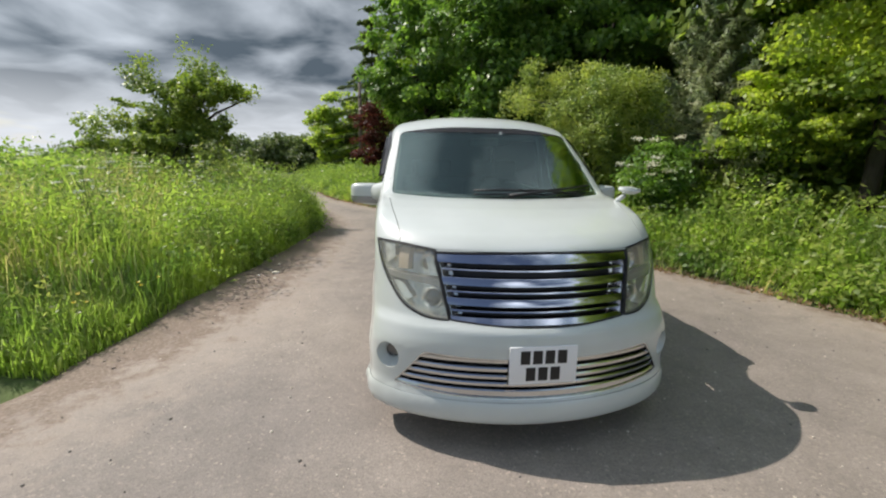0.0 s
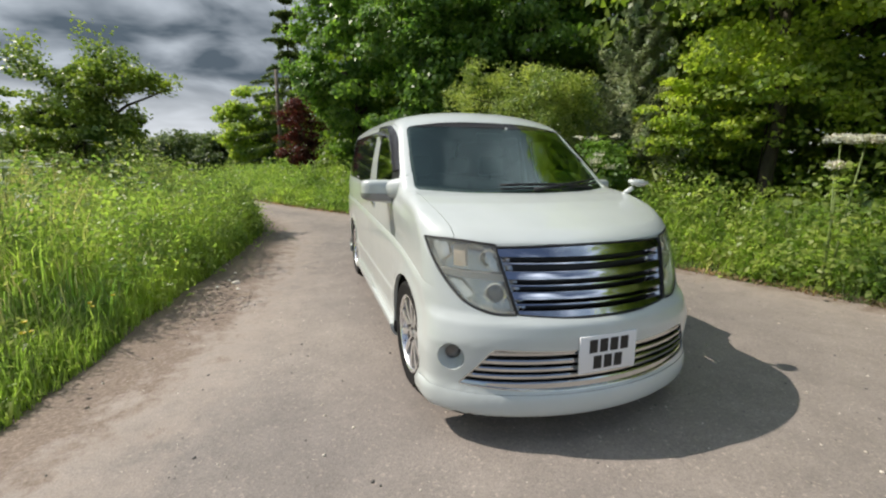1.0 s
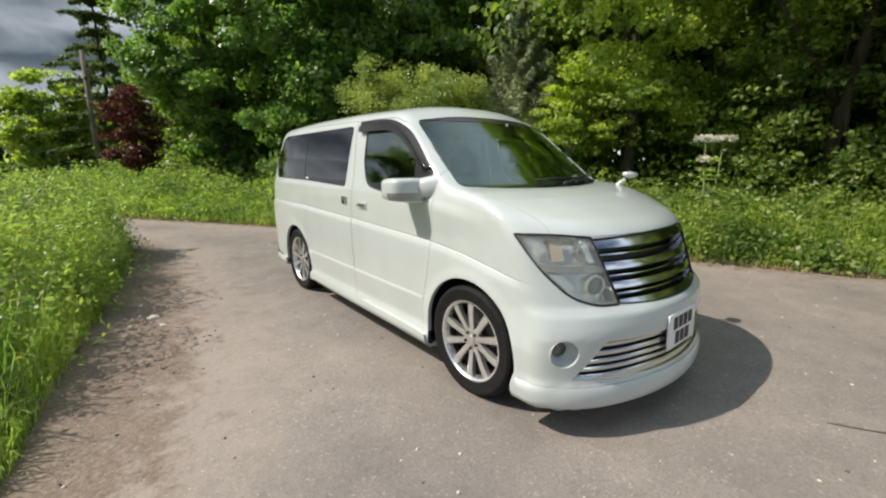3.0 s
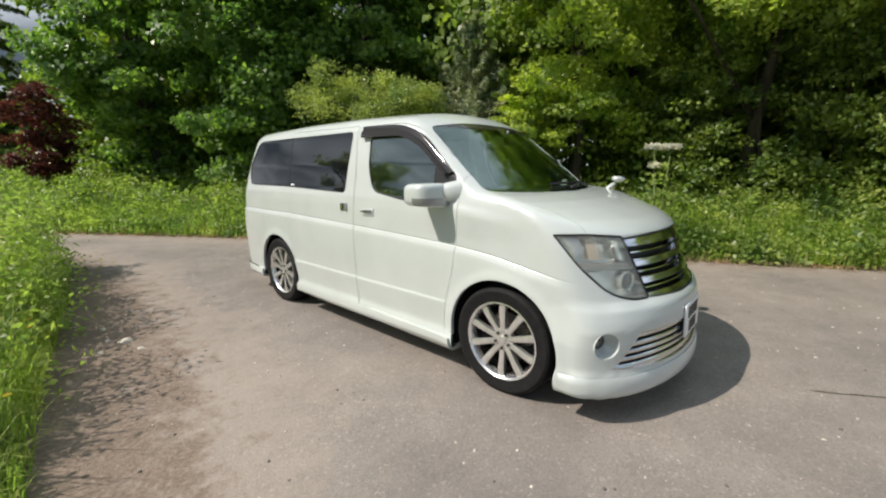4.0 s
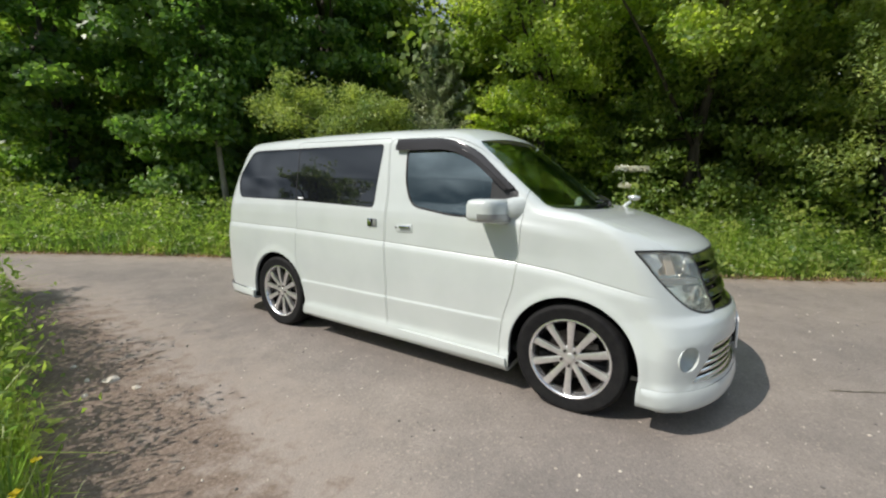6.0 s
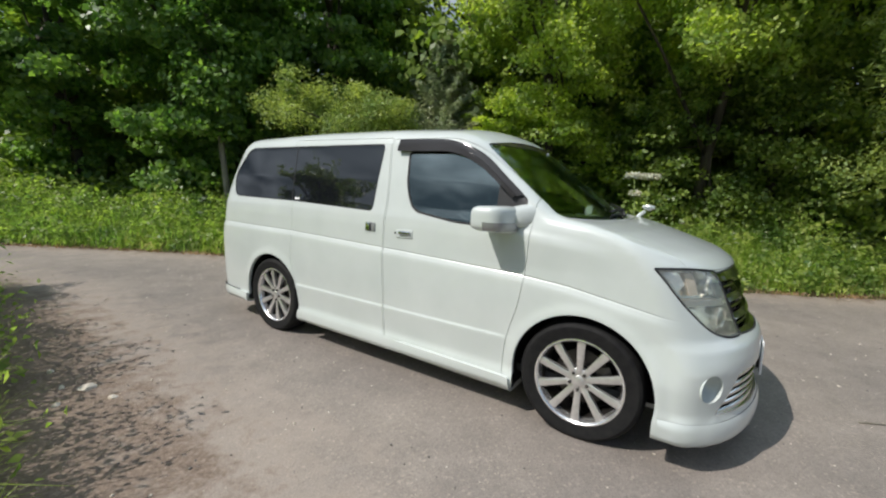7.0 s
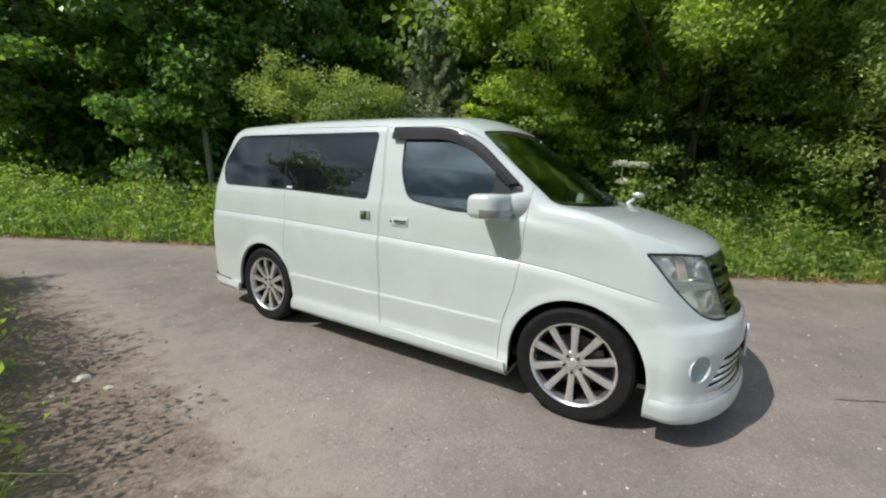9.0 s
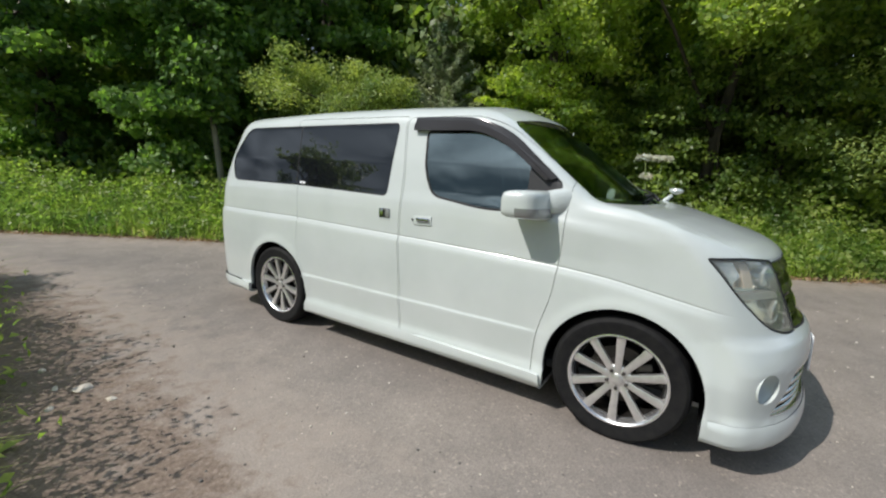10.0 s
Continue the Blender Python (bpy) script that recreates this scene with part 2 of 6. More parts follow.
# Kept darker than the hornbeam leaf: shade on these trees is coloured in.
M["beech"] = leaf_mat("beech_leaf_painted_shade", (0.185, 0.275, 0.066), (0.375, 0.480, 0.130), (1.6, 1.7, 0.6), thin=0.45)
M["sycamore"] = leaf_mat("sycamore_leaf", (0.105, 0.210, 0.052), (0.245, 0.390, 0.105), (1.5, 1.7, 0.8))
M["willow"] = leaf_mat("willow_leaf", (0.225, 0.325, 0.100), (0.435, 0.540, 0.200), (1.5, 1.5, 0.8))
M["pine"] = leaf_mat("pine_needles", (0.260, 0.320, 0.220), (0.440, 0.500, 0.350), (1.2, 1.3, 1.0))
M["spruce"] = leaf_mat("spruce_needles", (0.070, 0.115, 0.045), (0.160, 0.220, 0.085), (1.2, 1.3, 0.8))
M["copper"] = leaf_mat("copper_leaf", (0.075, 0.028, 0.026), (0.175, 0.066, 0.054), (1.3, 0.9, 0.8))
M["wood_dark"] = leaf_mat("deep_wood_leaf", (0.135, 0.215, 0.052), (0.275, 0.375, 0.090), (1.5, 1.7, 0.7))
M["hawthorn"] = leaf_mat("hawthorn_leaf", (0.140, 0.225, 0.055), (0.330, 0.420, 0.120), (1.5, 1.6, 0.7))
M["hedge"] = leaf_mat("far_hedge_leaf", (0.090, 0.140, 0.050), (0.190, 0.260, 0.090), (1.2, 1.3, 0.8))
M["petal"] = leaf_mat("cream_umbel", (0.800, 0.800, 0.720), (0.930, 0.930, 0.880), (1.0, 1.0, 0.9))
M["yellow"] = leaf_mat("buttercup", (0.650, 0.500, 0.020), (0.800, 0.650, 0.030), (1.0, 1.0, 0.6))
M["stem"] = mat("green_stem", (0.16, 0.22, 0.06), 0.6)
M["pale_bark"] = mat("pale_ash_bark", (0.22, 0.20, 0.16), 0.9)
n = noise_node(M["pale_bark"], 7, 6, stretch=(1, 1, 0.25))
into(M["pale_bark"], ramp(M["pale_bark"], n.outputs["Fac"], [(0.3, (0.09, 0.08, 0.055)), (0.7, (0.30, 0.28, 0.23))]), "Base Color")
M["bark"] = mat("bark", (0.09, 0.07, 0.05), 0.9)
n = noise_node(M["bark"], 7, 6, stretch=(1, 1, 0.25))
into(M["bark"], ramp(M["bark"], n.outputs["Fac"], [(0.3, (0.028, 0.024, 0.018)), (0.7, (0.095, 0.080, 0.060))]), "Base Color")
bump(M["bark"], n.outputs["Fac"], 0.8, 0.02)
M["pole_wood"] = mat("weathered_pole", (0.16, 0.13, 0.10), 0.85)
n = noise_node(M["pole_wood"], 12, 5, stretch=(1, 1, 0.15))
into(M["pole_wood"], ramp(M["pole_wood"], n.outputs["Fac"], [(0.3, (0.10, 0.082, 0.062)), (0.7, (0.21, 0.175, 0.135))]), "Base Color")

# worn, pale tarmac with stone grain, sandy film and darker tracks
M["road"] = mat("worn_tarmac", (0.2, 0.19, 0.18), 0.75)
r = M["road"]
fine = noise_node(r, 130, 4, 0.75)
mid = noise_node(r, 3.2, 6, 0.6)
big = noise_node(r, 0.45, 4, 0.5)
chip_t = r.node_tree.nodes.new("ShaderNodeTexVoronoi")
chip_t.inputs["Scale"].default_value = 75.0
chip_c = r.node_tree.nodes.new("ShaderNodeTexCoord")
r.node_tree.links.new(chip_c.outputs["Object"], chip_t.inputs["Vector"])
c1 = ramp(r, fine.outputs["Fac"], [(0.32, (0.172, 0.153, 0.138)), (0.5, (0.232, 0.207, 0.187)), (0.72, (0.316, 0.284, 0.258))])
c2 = ramp(r, mid.outputs["Fac"], [(0.3, (0.86, 0.855, 0.85)), (0.7, (1.12, 1.11, 1.10))])
c3 = ramp(r, big.outputs["Fac"], [(0.36, (0.80, 0.80, 0.81)), (0.62, (1.10, 1.08, 1.05))])
chip_sep = r.node_tree.nodes.new("ShaderNodeSeparateColor")
r.node_tree.links.new(chip_t.outputs["Color"], chip_sep.inputs[0])
c4 = ramp(r, chip_sep.outputs[0], [(0.0, (0.84, 0.84, 0.84)), (0.5, (0.99, 0.99, 0.99)), (0.93, (1.04, 1.035, 1.03)), (1.0, (1.4, 1.37, 1.32))])
tar = mix(r, 1.0, mix(r, 1.0, mix(r, 1.0, c1, c2, "MULTIPLY"), c3, "MULTIPLY"), c4, "MULTIPLY")
# soil and leaf litter washed on to the edge, in ragged tongues, with verge shade painted in
att = r.node_tree.nodes.new("ShaderNodeAttribute")
att.attribute_name = "from_edge"
rag = noise_node(r, 5.0, 7, 0.7)
amount = r.node_tree.nodes.new("ShaderNodeMath"); amount.operation = "MULTIPLY_ADD"
amount.inputs[1].default_value, amount.inputs[2].default_value = 2.2, -0.6
r.node_tree.links.new(rag.outputs["Fac"], amount.inputs[0])
less = r.node_tree.nodes.new("ShaderNodeMath"); less.operation = "SUBTRACT"
r.node_tree.links.new(amount.outputs[0], less.inputs[0])
r.node_tree.links.new(att.outputs["Fac"], less.inputs[1])
mask = ramp(r, less.outputs[0], [(0.0, (0, 0, 0)), (0.40, (1, 1, 1))])
dirt_n = noise_node(r, 38, 6, 0.7)
# Browns of the soil, darkened further for the shade the growth throws.
dirt_shade = ramp(r, dirt_n.outputs["Fac"], [(0.3, (0.100, 0.071, 0.053)), (0.52, (0.185, 0.137, 0.105)), (0.72, (0.31, 0.245, 0.195))])
# a pale sandy film reaches further out than the soil
film_at = r.node_tree.nodes.new("ShaderNodeMath"); film_at.operation = "ADD"
film_at.inputs[1].default_value = 0.55
r.node_tree.links.new(less.outputs[0], film_at.inputs[0])
sandy = ramp(r, film_at.outputs[0], [(0.0, (0, 0, 0)), (0.55, (0.55, 0.55, 0.55))])
silted = mix(r, sandy, tar, ramp(r, fine.outputs["Fac"], [(0.32, (0.270, 0.222, 0.186)), (0.7, (0.400, 0.335, 0.282))]))
into(r, mix(r, mask, silted, dirt_shade), "Base Color")
bump(r, mix(r, 0.5, fine.outputs["Fac"], chip_t.outputs["Distance"]), 0.6, 0.007)
M["soil"] = mat("verge_soil", (0.11, 0.085, 0.06), 0.95)
s_n = noise_node(M["soil"], 9, 7, 0.65)
into(M["soil"], ramp(M["soil"], s_n.outputs["Fac"], [(0.3, (0.05, 0.042, 0.028)), (0.55, (0.12, 0.10, 0.065)), (0.75, (0.20, 0.165, 0.12))]), "Base Color")
bump(M["soil"], s_n.outputs["Fac"], 0.9, 0.03)
M["field"] = mat("rough_grassland", (0.08, 0.11, 0.03), 0.95)
f_n = noise_node(M["field"], 2.5, 7, 0.65)
into(M["field"], ramp(M["field"], f_n.outputs["Fac"], [(0.3, (0.045, 0.06, 0.02)), (0.55, (0.085, 0.12, 0.035)), (0.75, (0.15, 0.16, 0.06))]), "Base Color")
bump(M["field"], f_n.outputs["Fac"], 1.0, 0.08)
M["stone"] = mat("pale_stone", (0.5, 0.47, 0.42), 0.85)
n = noise_node(M["stone"], 30, 5)
into(M["stone"], ramp(M["stone"], n.outputs["Fac"], [(0.3, (0.42, 0.37, 0.30)), (0.7, (0.70, 0.64, 0.55))]), "Base Color")
M["grit"] = mat("dark_grit", (0.13, 0.12, 0.11), 0.9)


# ---- building helpers ----
def put_mesh(name, verts, faces, material, parent=None, label="", smooth=False):
    me = bpy.data.meshes.new(name)
    me.from_pydata(verts, [], faces)
    me.materials.append(material)
    if smooth:
        me.polygons.foreach_set("use_smooth", [True] * len(me.polygons))
    ob = new(name, me)
    if parent is not None:
        ob.parent = parent
    if label:
        ob["label"] = label
    return ob


def fast_mesh(name, verts, faces, material, parent=None, smooth=False):
    """verts (n, 3) and faces (m, k) as arrays, all faces with k corners."""
    verts, faces = np.asarray(verts, np.float32), np.asarray(faces, np.int32)
    me = bpy.data.meshes.new(name)
    m, k = faces.shape
    me.vertices.add(len(verts))
    me.vertices.foreach_set("co", verts.ravel())
    me.loops.add(m * k)
    me.loops.foreach_set("vertex_index", faces.ravel())
    me.polygons.add(m)
    me.polygons.foreach_set("loop_start", np.arange(0, m * k, k, dtype=np.int32))
    if smooth:
        me.polygons.foreach_set("use_smooth", np.ones(m, bool))
    me.update(calc_edges=True)
    me.materials.append(material)
    ob = new(name, me)
    if parent is not None:
        ob.parent = parent
    return ob


def part(name, bm, material, parent=None, label="", angle=35):
    """Links a bmesh as one mesh object; smooth but for edges sharper than the angle."""
    bm.normal_update()
    for f in bm.faces:
        f.smooth = True
    for e in bm.edges:
        e.smooth = len(e.link_faces) == 2 and e.calc_face_angle(0.0) < radians(angle)
    me = bpy.data.meshes.new(name)
    bm.to_mesh(me)
    bm.free()
    me.materials.append(material)
    ob = new(name, me)
    if parent is not None:
        ob.parent = parent
    if label:
        ob["label"] = label
    return ob


def thing(name, x, y, z=0.0, label="", category="", group="", kind=""):
    ob = new(name)
    ob.empty_display_size = 0.1
    ob.location = (x, y, z)
    return tagged(ob, label, category, group, kind)


def box_bm(x0, y0, z0, x1, y1, z1, bevel=0.0, seg=2):
    bm = bmesh.new()
    bmesh.ops.create_cube(bm, size=1.0, matrix=Matrix.Translation(((x0 + x1) / 2, (y0 + y1) / 2, (z0 + z1) / 2)) @ Matrix.Diagonal((x1 - x0, y1 - y0, z1 - z0, 1)))
    if bevel:
        bmesh.ops.bevel(bm, geom=bm.edges[:], offset=bevel, segments=seg, profile=0.5, affect="EDGES")
    return bm


def lathe_bm(profile, n=48, closed=False):
    """A turned shape about the x axis: profile rows of (x, radius)."""
    bm = bmesh.new()
    rings = []
    for x, r in profile:
        rings.append([bm.verts.new((x, r * math.cos(2 * math.pi * k / n), r * math.sin(2 * math.pi * k / n))) for k in range(n)])
    pairs = list(zip(rings, rings[1:])) + ([(rings[-1], rings[0])] if closed else [])
    for a, b in pairs:
        for k in range(n):
            bm.faces.new((a[k], a[(k + 1) % n], b[(k + 1) % n], b[k]))
    if not closed:
        bm.faces.new(rings[0][::-1])
        bm.faces.new(rings[-1])
    bmesh.ops.recalc_face_normals(bm, faces=bm.faces[:])
    return bm


def tube(points, radii, n=8):
    """Vertices and quads of a tapered tube along points."""
    pts = np.asarray(points, float)
    verts, faces = [], []
    side = None
    for i, p in enumerate(pts):
        d = pts[min(i + 1, len(pts) - 1)] - pts[max(i - 1, 0)]
        d = d / (np.linalg.norm(d) + 1e-9)
        if side is None:
            side = np.cross(d, (0.3, 1.0, 0.2) if abs(d[2]) > 0.7 else (0, 0, 1.0))
        side = side - d * side.dot(d)
        side /= np.linalg.norm(side) + 1e-9
        other = np.cross(d, side)
        for k in range(n):
            a = 2 * math.pi * k / n
            verts.append(p + radii[i] * (side * math.cos(a) + other * math.sin(a)))
    for i in range(len(pts) - 1):
        for k in range(n):
            faces.append((i * n + k, i * n + (k + 1) % n, (i + 1) * n + (k + 1) % n, (i + 1) * n + k))
    faces.append(tuple(range(n))[::-1])
    faces.append(tuple(range((len(pts) - 1) * n, len(pts) * n)))
    return [tuple(v) for v in verts], faces


def join_parts(pieces):
    """Joins (verts, faces) pieces into one pair."""
    vs, fs = [], []
    for v, f in pieces:
        o = len(vs)
        vs += v
        fs += [tuple(i + o for i in q) for q in f]
    return vs, fs


def line_at(points, t):
    """Point on a polyline at the given first coordinate order: linear in the index t (0..1) by length."""
    p = np.asarray(points, float)
    seg = np.r_[0, np.cumsum(np.linalg.norm(np.diff(p, axis=0), axis=1))]
    s = np.asarray(t) * seg[-1]
    return np.stack([np.interp(s, seg, p[:, k]) for k in range(p.shape[1])], -1)


# ---- ground and road ----
EDGE_L = [(-12.0, -14.0), (-7.5, -6.5), (-5.6, -3.6), (-4.3, -1.9), (-3.6, -0.9), (-3.25, -0.25), (-3.12, 0.7), (-3.05, 1.4), (-2.86, 2.9),
          (-2.55, 4.8), (-2.38, 6.8), (-2.65, 8.6), (-3.5, 10.8), (-5.0, 13.4), (-7.2, 17.5), (-10.5, 24.0), (-16.0, 34.0)]
EDGE_R = [(15.0, -14.0), (9.2, -7.5), (5.98, -3.0), (5.36, -2.0), (4.62, -0.55), (4.15, 0.7), (3.75, 1.85), (3.1, 2.8), (2.15, 5.0),
          (0.92, 7.4), (-0.2, 9.3), (-1.62, 11.5), (-2.95, 13.85), (-4.1, 17.3), (-6.6, 23.5), (-12.0, 34.0)]


def smooth_line(points, n):
    p = line_at(points, np.linspace(0, 1, n))
    for _ in range(3):
        p[1:-1] = (p[:-2] + 2 * p[1:-1] + p[2:]) / 4
    return p


LINE_L, LINE_R = smooth_line(EDGE_L, 160), smooth_line(EDGE_R, 160)


def off_edge(x, y, line, side):
    """Distance outwards from an edge of the road; negative on the road."""
    p = np.stack([np.ravel(x), np.ravel(y)], -1)
    out = np.empty(len(p))
    d = line[1:] - line[:-1]
    l2 = (d ** 2).sum(1)
    for a in range(0, len(p), 4000):
        q = p[a:a + 4000, None, :] - line[None, :-1]
        t = np.clip((q * d).sum(-1) / l2, 0, 1)
        r = q - t[..., None] * d
        dist = np.sqrt((r ** 2).sum(-1))
        k = dist.argmin(1)
        i = np.arange(len(k))
        cross = d[k, 0] * q[i, k, 1] - d[k, 1] * q[i, k, 0]
        out[a:a + 4000] = dist[i, k] * np.where(cross * side > 0, 1, -1)
    return out.reshape(np.shape(x))


def ground_z(x, y):
    """Height of the ground: a low bank rises behind each verge."""
    x, y = np.asarray(x, float), np.asarray(y, float)
    dl, dr = off_edge(x, y, LINE_L, 1), off_edge(x, y, LINE_R, -1)
    rise = 0.30 * np.clip(dl / 2.2, 0, 1) ** 1.3 + 0.18 * np.clip(dr / 2.5, 0, 1)
    wave = 0.03 * np.sin(1.7 * x + 0.4) * np.cos(1.3 * y) + 0.02 * np.sin(4.1 * x + 2.3 * y)
    away = np.clip(np.maximum(dl, dr) / 0.6, 0, 1)
    return np.where(np.maximum(dl, dr) > 0, rise + wave * away, 0) - 0.045 + 0.045 * np.clip(np.maximum(dl, dr) / 0.35, 0, 1)


def axis_steps(lo, hi, fine_lo, fine_hi, step):
    inner = np.arange(fine_lo, fine_hi + step / 2, step)
    left = fine_lo - np.geomspace(step, fine_lo - lo, 22)[::-1]
    right = fine_hi + np.geomspace(step, hi - fine_hi, 22)
    return np.r_[left, inner, right]


gx, gy = axis_steps(-900, 900, -10, 12, 0.2), axis_steps(-900, 1200, -8, 20, 0.2)
GX, GY = np.meshgrid(gx, gy)
GZ = ground_z(GX, GY)
idx = np.arange(GX.size).reshape(GX.shape)
quads = np.stack([idx[:-1, :-1], idx[:-1, 1:], idx[1:, 1:], idx[1:, :-1]], -1).reshape(-1, 4)
ground = fast_mesh("ground", np.stack([GX, GY, GZ], -1).reshape(-1, 3), quads, M["field"], smooth=True)
tagged(ground, "rough grassy ground and low verge banks", "ground", kind="structure")

# the road: a sheet of worn tarmac between the two verges, its edges ragged
rows = []
for k in range(160):
    a, b = LINE_L[k], LINE_R[k]
    wob = 0.05 * math.sin(k * 1.9) + 0.04 * math.sin(k * 0.7 + 1)
    d = (b - a) / np.linalg.norm(b - a)
    rows.append(np.linspace(a - d * (0.06 + wob), b + d * (0.06 - wob), 60))
R = np.array(rows)
rz = 0.004 * np.sin(R[..., 0] * 1.1) * np.cos(R[..., 1] * 0.9)
edge_drop = np.zeros_like(rz)
edge_drop[:, 0] = edge_drop[:, -1] = -0.035
rv = np.concatenate([R, (rz * 0 + edge_drop)[..., None]], -1)
idx = np.arange(160 * 60).reshape(160, 60)
quads = np.stack([idx[:-1, :-1], idx[:-1, 1:], idx[1:, 1:], idx[1:, :-1]], -1).reshape(-1, 4)
road = fast_mesh("road", rv.reshape(-1, 3), quads, M["road"], smooth=True)
# Strip of soil and painted shade is widest beside the tall left growth.
soil_shade_reach = np.interp(R[..., 1], [-1.2, 0.6, 1.6, 4.5, 7.0, 10.0], [0.0, 0.34, 0.54, 0.46, 0.18, 0.05])
edge_attr = road.data.attributes.new("from_edge", "FLOAT", "POINT")
edge_attr.data.foreach_set("value", np.minimum(-off_edge(R[..., 0], R[..., 1], LINE_L, 1) - soil_shade_reach, -off_edge(R[..., 0], R[..., 1], LINE_R, -1) + 0.12).ravel().astype(np.float32))
tagged(road, "pale worn tarmac lane scattered with grit", "road", kind="structure")


# ---- the van ----
def table(points, lo, hi, blur):
    """A smoothed curve through points, as a fast lookup."""
    p = np.array(points)
    xs = np.linspace(lo, hi, 1600)
    ys = np.interp(xs, p[:, 0], p[:, 1])
    k = np.exp(-0.5 * (np.arange(-3 * blur, 3 * blur + 1e-9, (hi - lo) / 1599) / blur) ** 2)
    pad = len(k) // 2
    ys = np.convolve(np.pad(ys, pad, mode="edge"), k / k.sum(), "same")[pad:pad + 1600]
    return lambda v: np.interp(v, xs, ys)


FRONT = table([(0.1, -0.82), (0.16, -0.900), (0.19, -0.922), (0.24, -0.926), (0.288, -0.918), (0.318, -0.898), (0.36, -0.896), (0.45, -0.90), (0.6, -0.90), (0.675, -0.885),
               (0.71, -0.845), (1.0, -0.745), (1.08, -0.70), (1.2, -0.60)], 0.0, 2.2, 0.012)
HOOD = table([(-1.2, 0.90), (-0.745, 1.030), (-0.698, 1.100), (-0.60, 1.138), (-0.5, 1.172), (-0.4, 1.206), (-0.27, 1.244), (-0.1, 1.278), (0.0, 1.292), (0.4, 1.345), (1.5, 1.4)], -1.6, 4.5, 0.009)
ROOF = table([(0.2, 1.75), (0.6, 1.872), (1.0, 1.925), (1.6, 1.948), (2.5, 1.955), (3.4, 1.935), (4.2, 1.88)], -1.5, 4.6, 0.1)
TAIL = table([(0.0, 3.9), (0.2, 3.99), (0.35, 4.06), (0.9, 4.06), (1.3, 3.97), (1.5, 3.87), (1.75, 3.72), (1.95, 3.6)], 0, 2.2, 0.05)
SIDE = table([(0.12, 0.83), (0.165, 0.862), (0.20, 0.892), (0.275, 0.897), (0.305, 0.884), (0.5, 0.889), (0.7, 0.892), (1.15, 0.890), (1.23, 0.884),
              (1.3, 0.868), (1.5, 0.836), (1.78, 0.778), (1.95, 0.735)], 0, 2.2, 0.008)
CREASE = table([(-1.5, 0.640), (0.1, 0.912), (0.38, 0.936), (0.87, 0.957), (1.5, 0.979), (2.7, 1.013), (4.5, 1.018)], -1.5, 4.5, 0.04)


def smax(a, b, k):
    h = np.clip(0.5 + 0.5 * (a - b) / k, 0, 1)
    return b + (a - b) * h + k * h * (1 - h)


def corner(x, z):
    """How far the nose falls back at a place across: fuller corners low down, on the bumper."""
    low = np.clip((0.70 - z) / 0.14, 0, 1)
    return (0.36 - 0.045 * low) * x ** 2 + (0.25 - 0.07 * low) * x ** 8


def van_f(x, y, z):
    """The van's body: negative inside."""
    ax = np.sqrt(x * x + 1e-6)
    axc = np.minimum(ax, 1.05)
    c = corner(axc, z)
    front = (FRONT(z) + c - y) * 0.9
    hood = (z - HOOD(y - (0.8 - 0.45 * np.clip((y + 0.42) / 0.45, 0, 1)) * c)) * 0.95
    screen = (z - (1.285 + 0.76 * (y - 0.30 * axc ** 2))) * 0.8
    nose = -smax(-hood, -screen, 0.03)
    roof = z - (ROOF(y) - 0.085 * (axc / 0.75) ** 2.5)
    top = smax(nose, roof, 0.09)
    fade = np.clip((y + 0.62) / 0.4, 0, 1)
    over = z - CREASE(y)
    w = SIDE(z) + fade * (0.014 / (1 + np.exp(np.clip((over + 0.020) / 0.009, -40, 40))) * np.clip((z - 0.35) / 0.45, 0, 1) - 0.004 * np.exp(-((over - 0.002) / 0.005) ** 2))
    along = np.clip((y - 0.40) / 0.15, 0, 1) * np.clip((2.85 - y) / 0.3, 0, 1)
    w = w + 0.009 * along / (1 + np.exp(np.clip((z - 0.525) / 0.004, -40, 40))) * np.clip((z - 0.3) / 0.2, 0, 1)
    wing = np.clip((y + 0.25) / 0.4, 0, 1) * np.clip((0.9 - y) / 0.4, 0, 1)
    w = w + 0.016 * wing / (1 + np.exp(np.clip((z - 1.205 - 0.16 * (y - 0.36)) / 0.012, -40, 40))) * np.clip((z - 1.0) / 0.2, 0, 1)
    for wy in (0.0, 2.95):
        r = np.hypot(y - wy, z - 0.345)
        w = w + 0.012 * np.exp(-((r - 0.418) / 0.045) ** 2)
    w = w - 0.055 * np.clip((y - 2.9) / 1.1, 0, 1) ** 2
    w = w + 0.030 * np.clip((0.68 - z) / 0.2, 0, 1) * np.clip((-0.15 - y) / 0.25, 0, 1)
    w = w + 0.016 / (1 + np.exp(np.clip((z - 0.300) / 0.005, -40, 40))) * np.clip((-0.25 - y) / 0.15, 0, 1)
    side = ax - w
    f = smax(top, side, 0.05 + 0.04 * np.clip((z - 1.4) / 0.3, 0, 1))
    tail = (y - (TAIL(z) - 0.10 * (axc / 0.8) ** 4)) * 0.9
    f = smax(f, tail, 0.12)
    f = smax(f, front, 0.05)
    return smax(f, 0.168 + 0.06 * np.clip(y / 3.5, 0, 1) - z, 0.018)


def van_normal(p):
    e = 0.002
    g = np.stack([van_f(p[:, 0] + e * (k == 0), p[:, 1] + e * (k == 1), p[:, 2] + e * (k == 2)) - van_f(p[:, 0] - e * (k == 0), p[:, 1] - e * (k == 1), p[:, 2] - e * (k == 2)) for k in range(3)], -1)
    return g / (np.linalg.norm(g, axis=1, keepdims=True) + 1e-12)


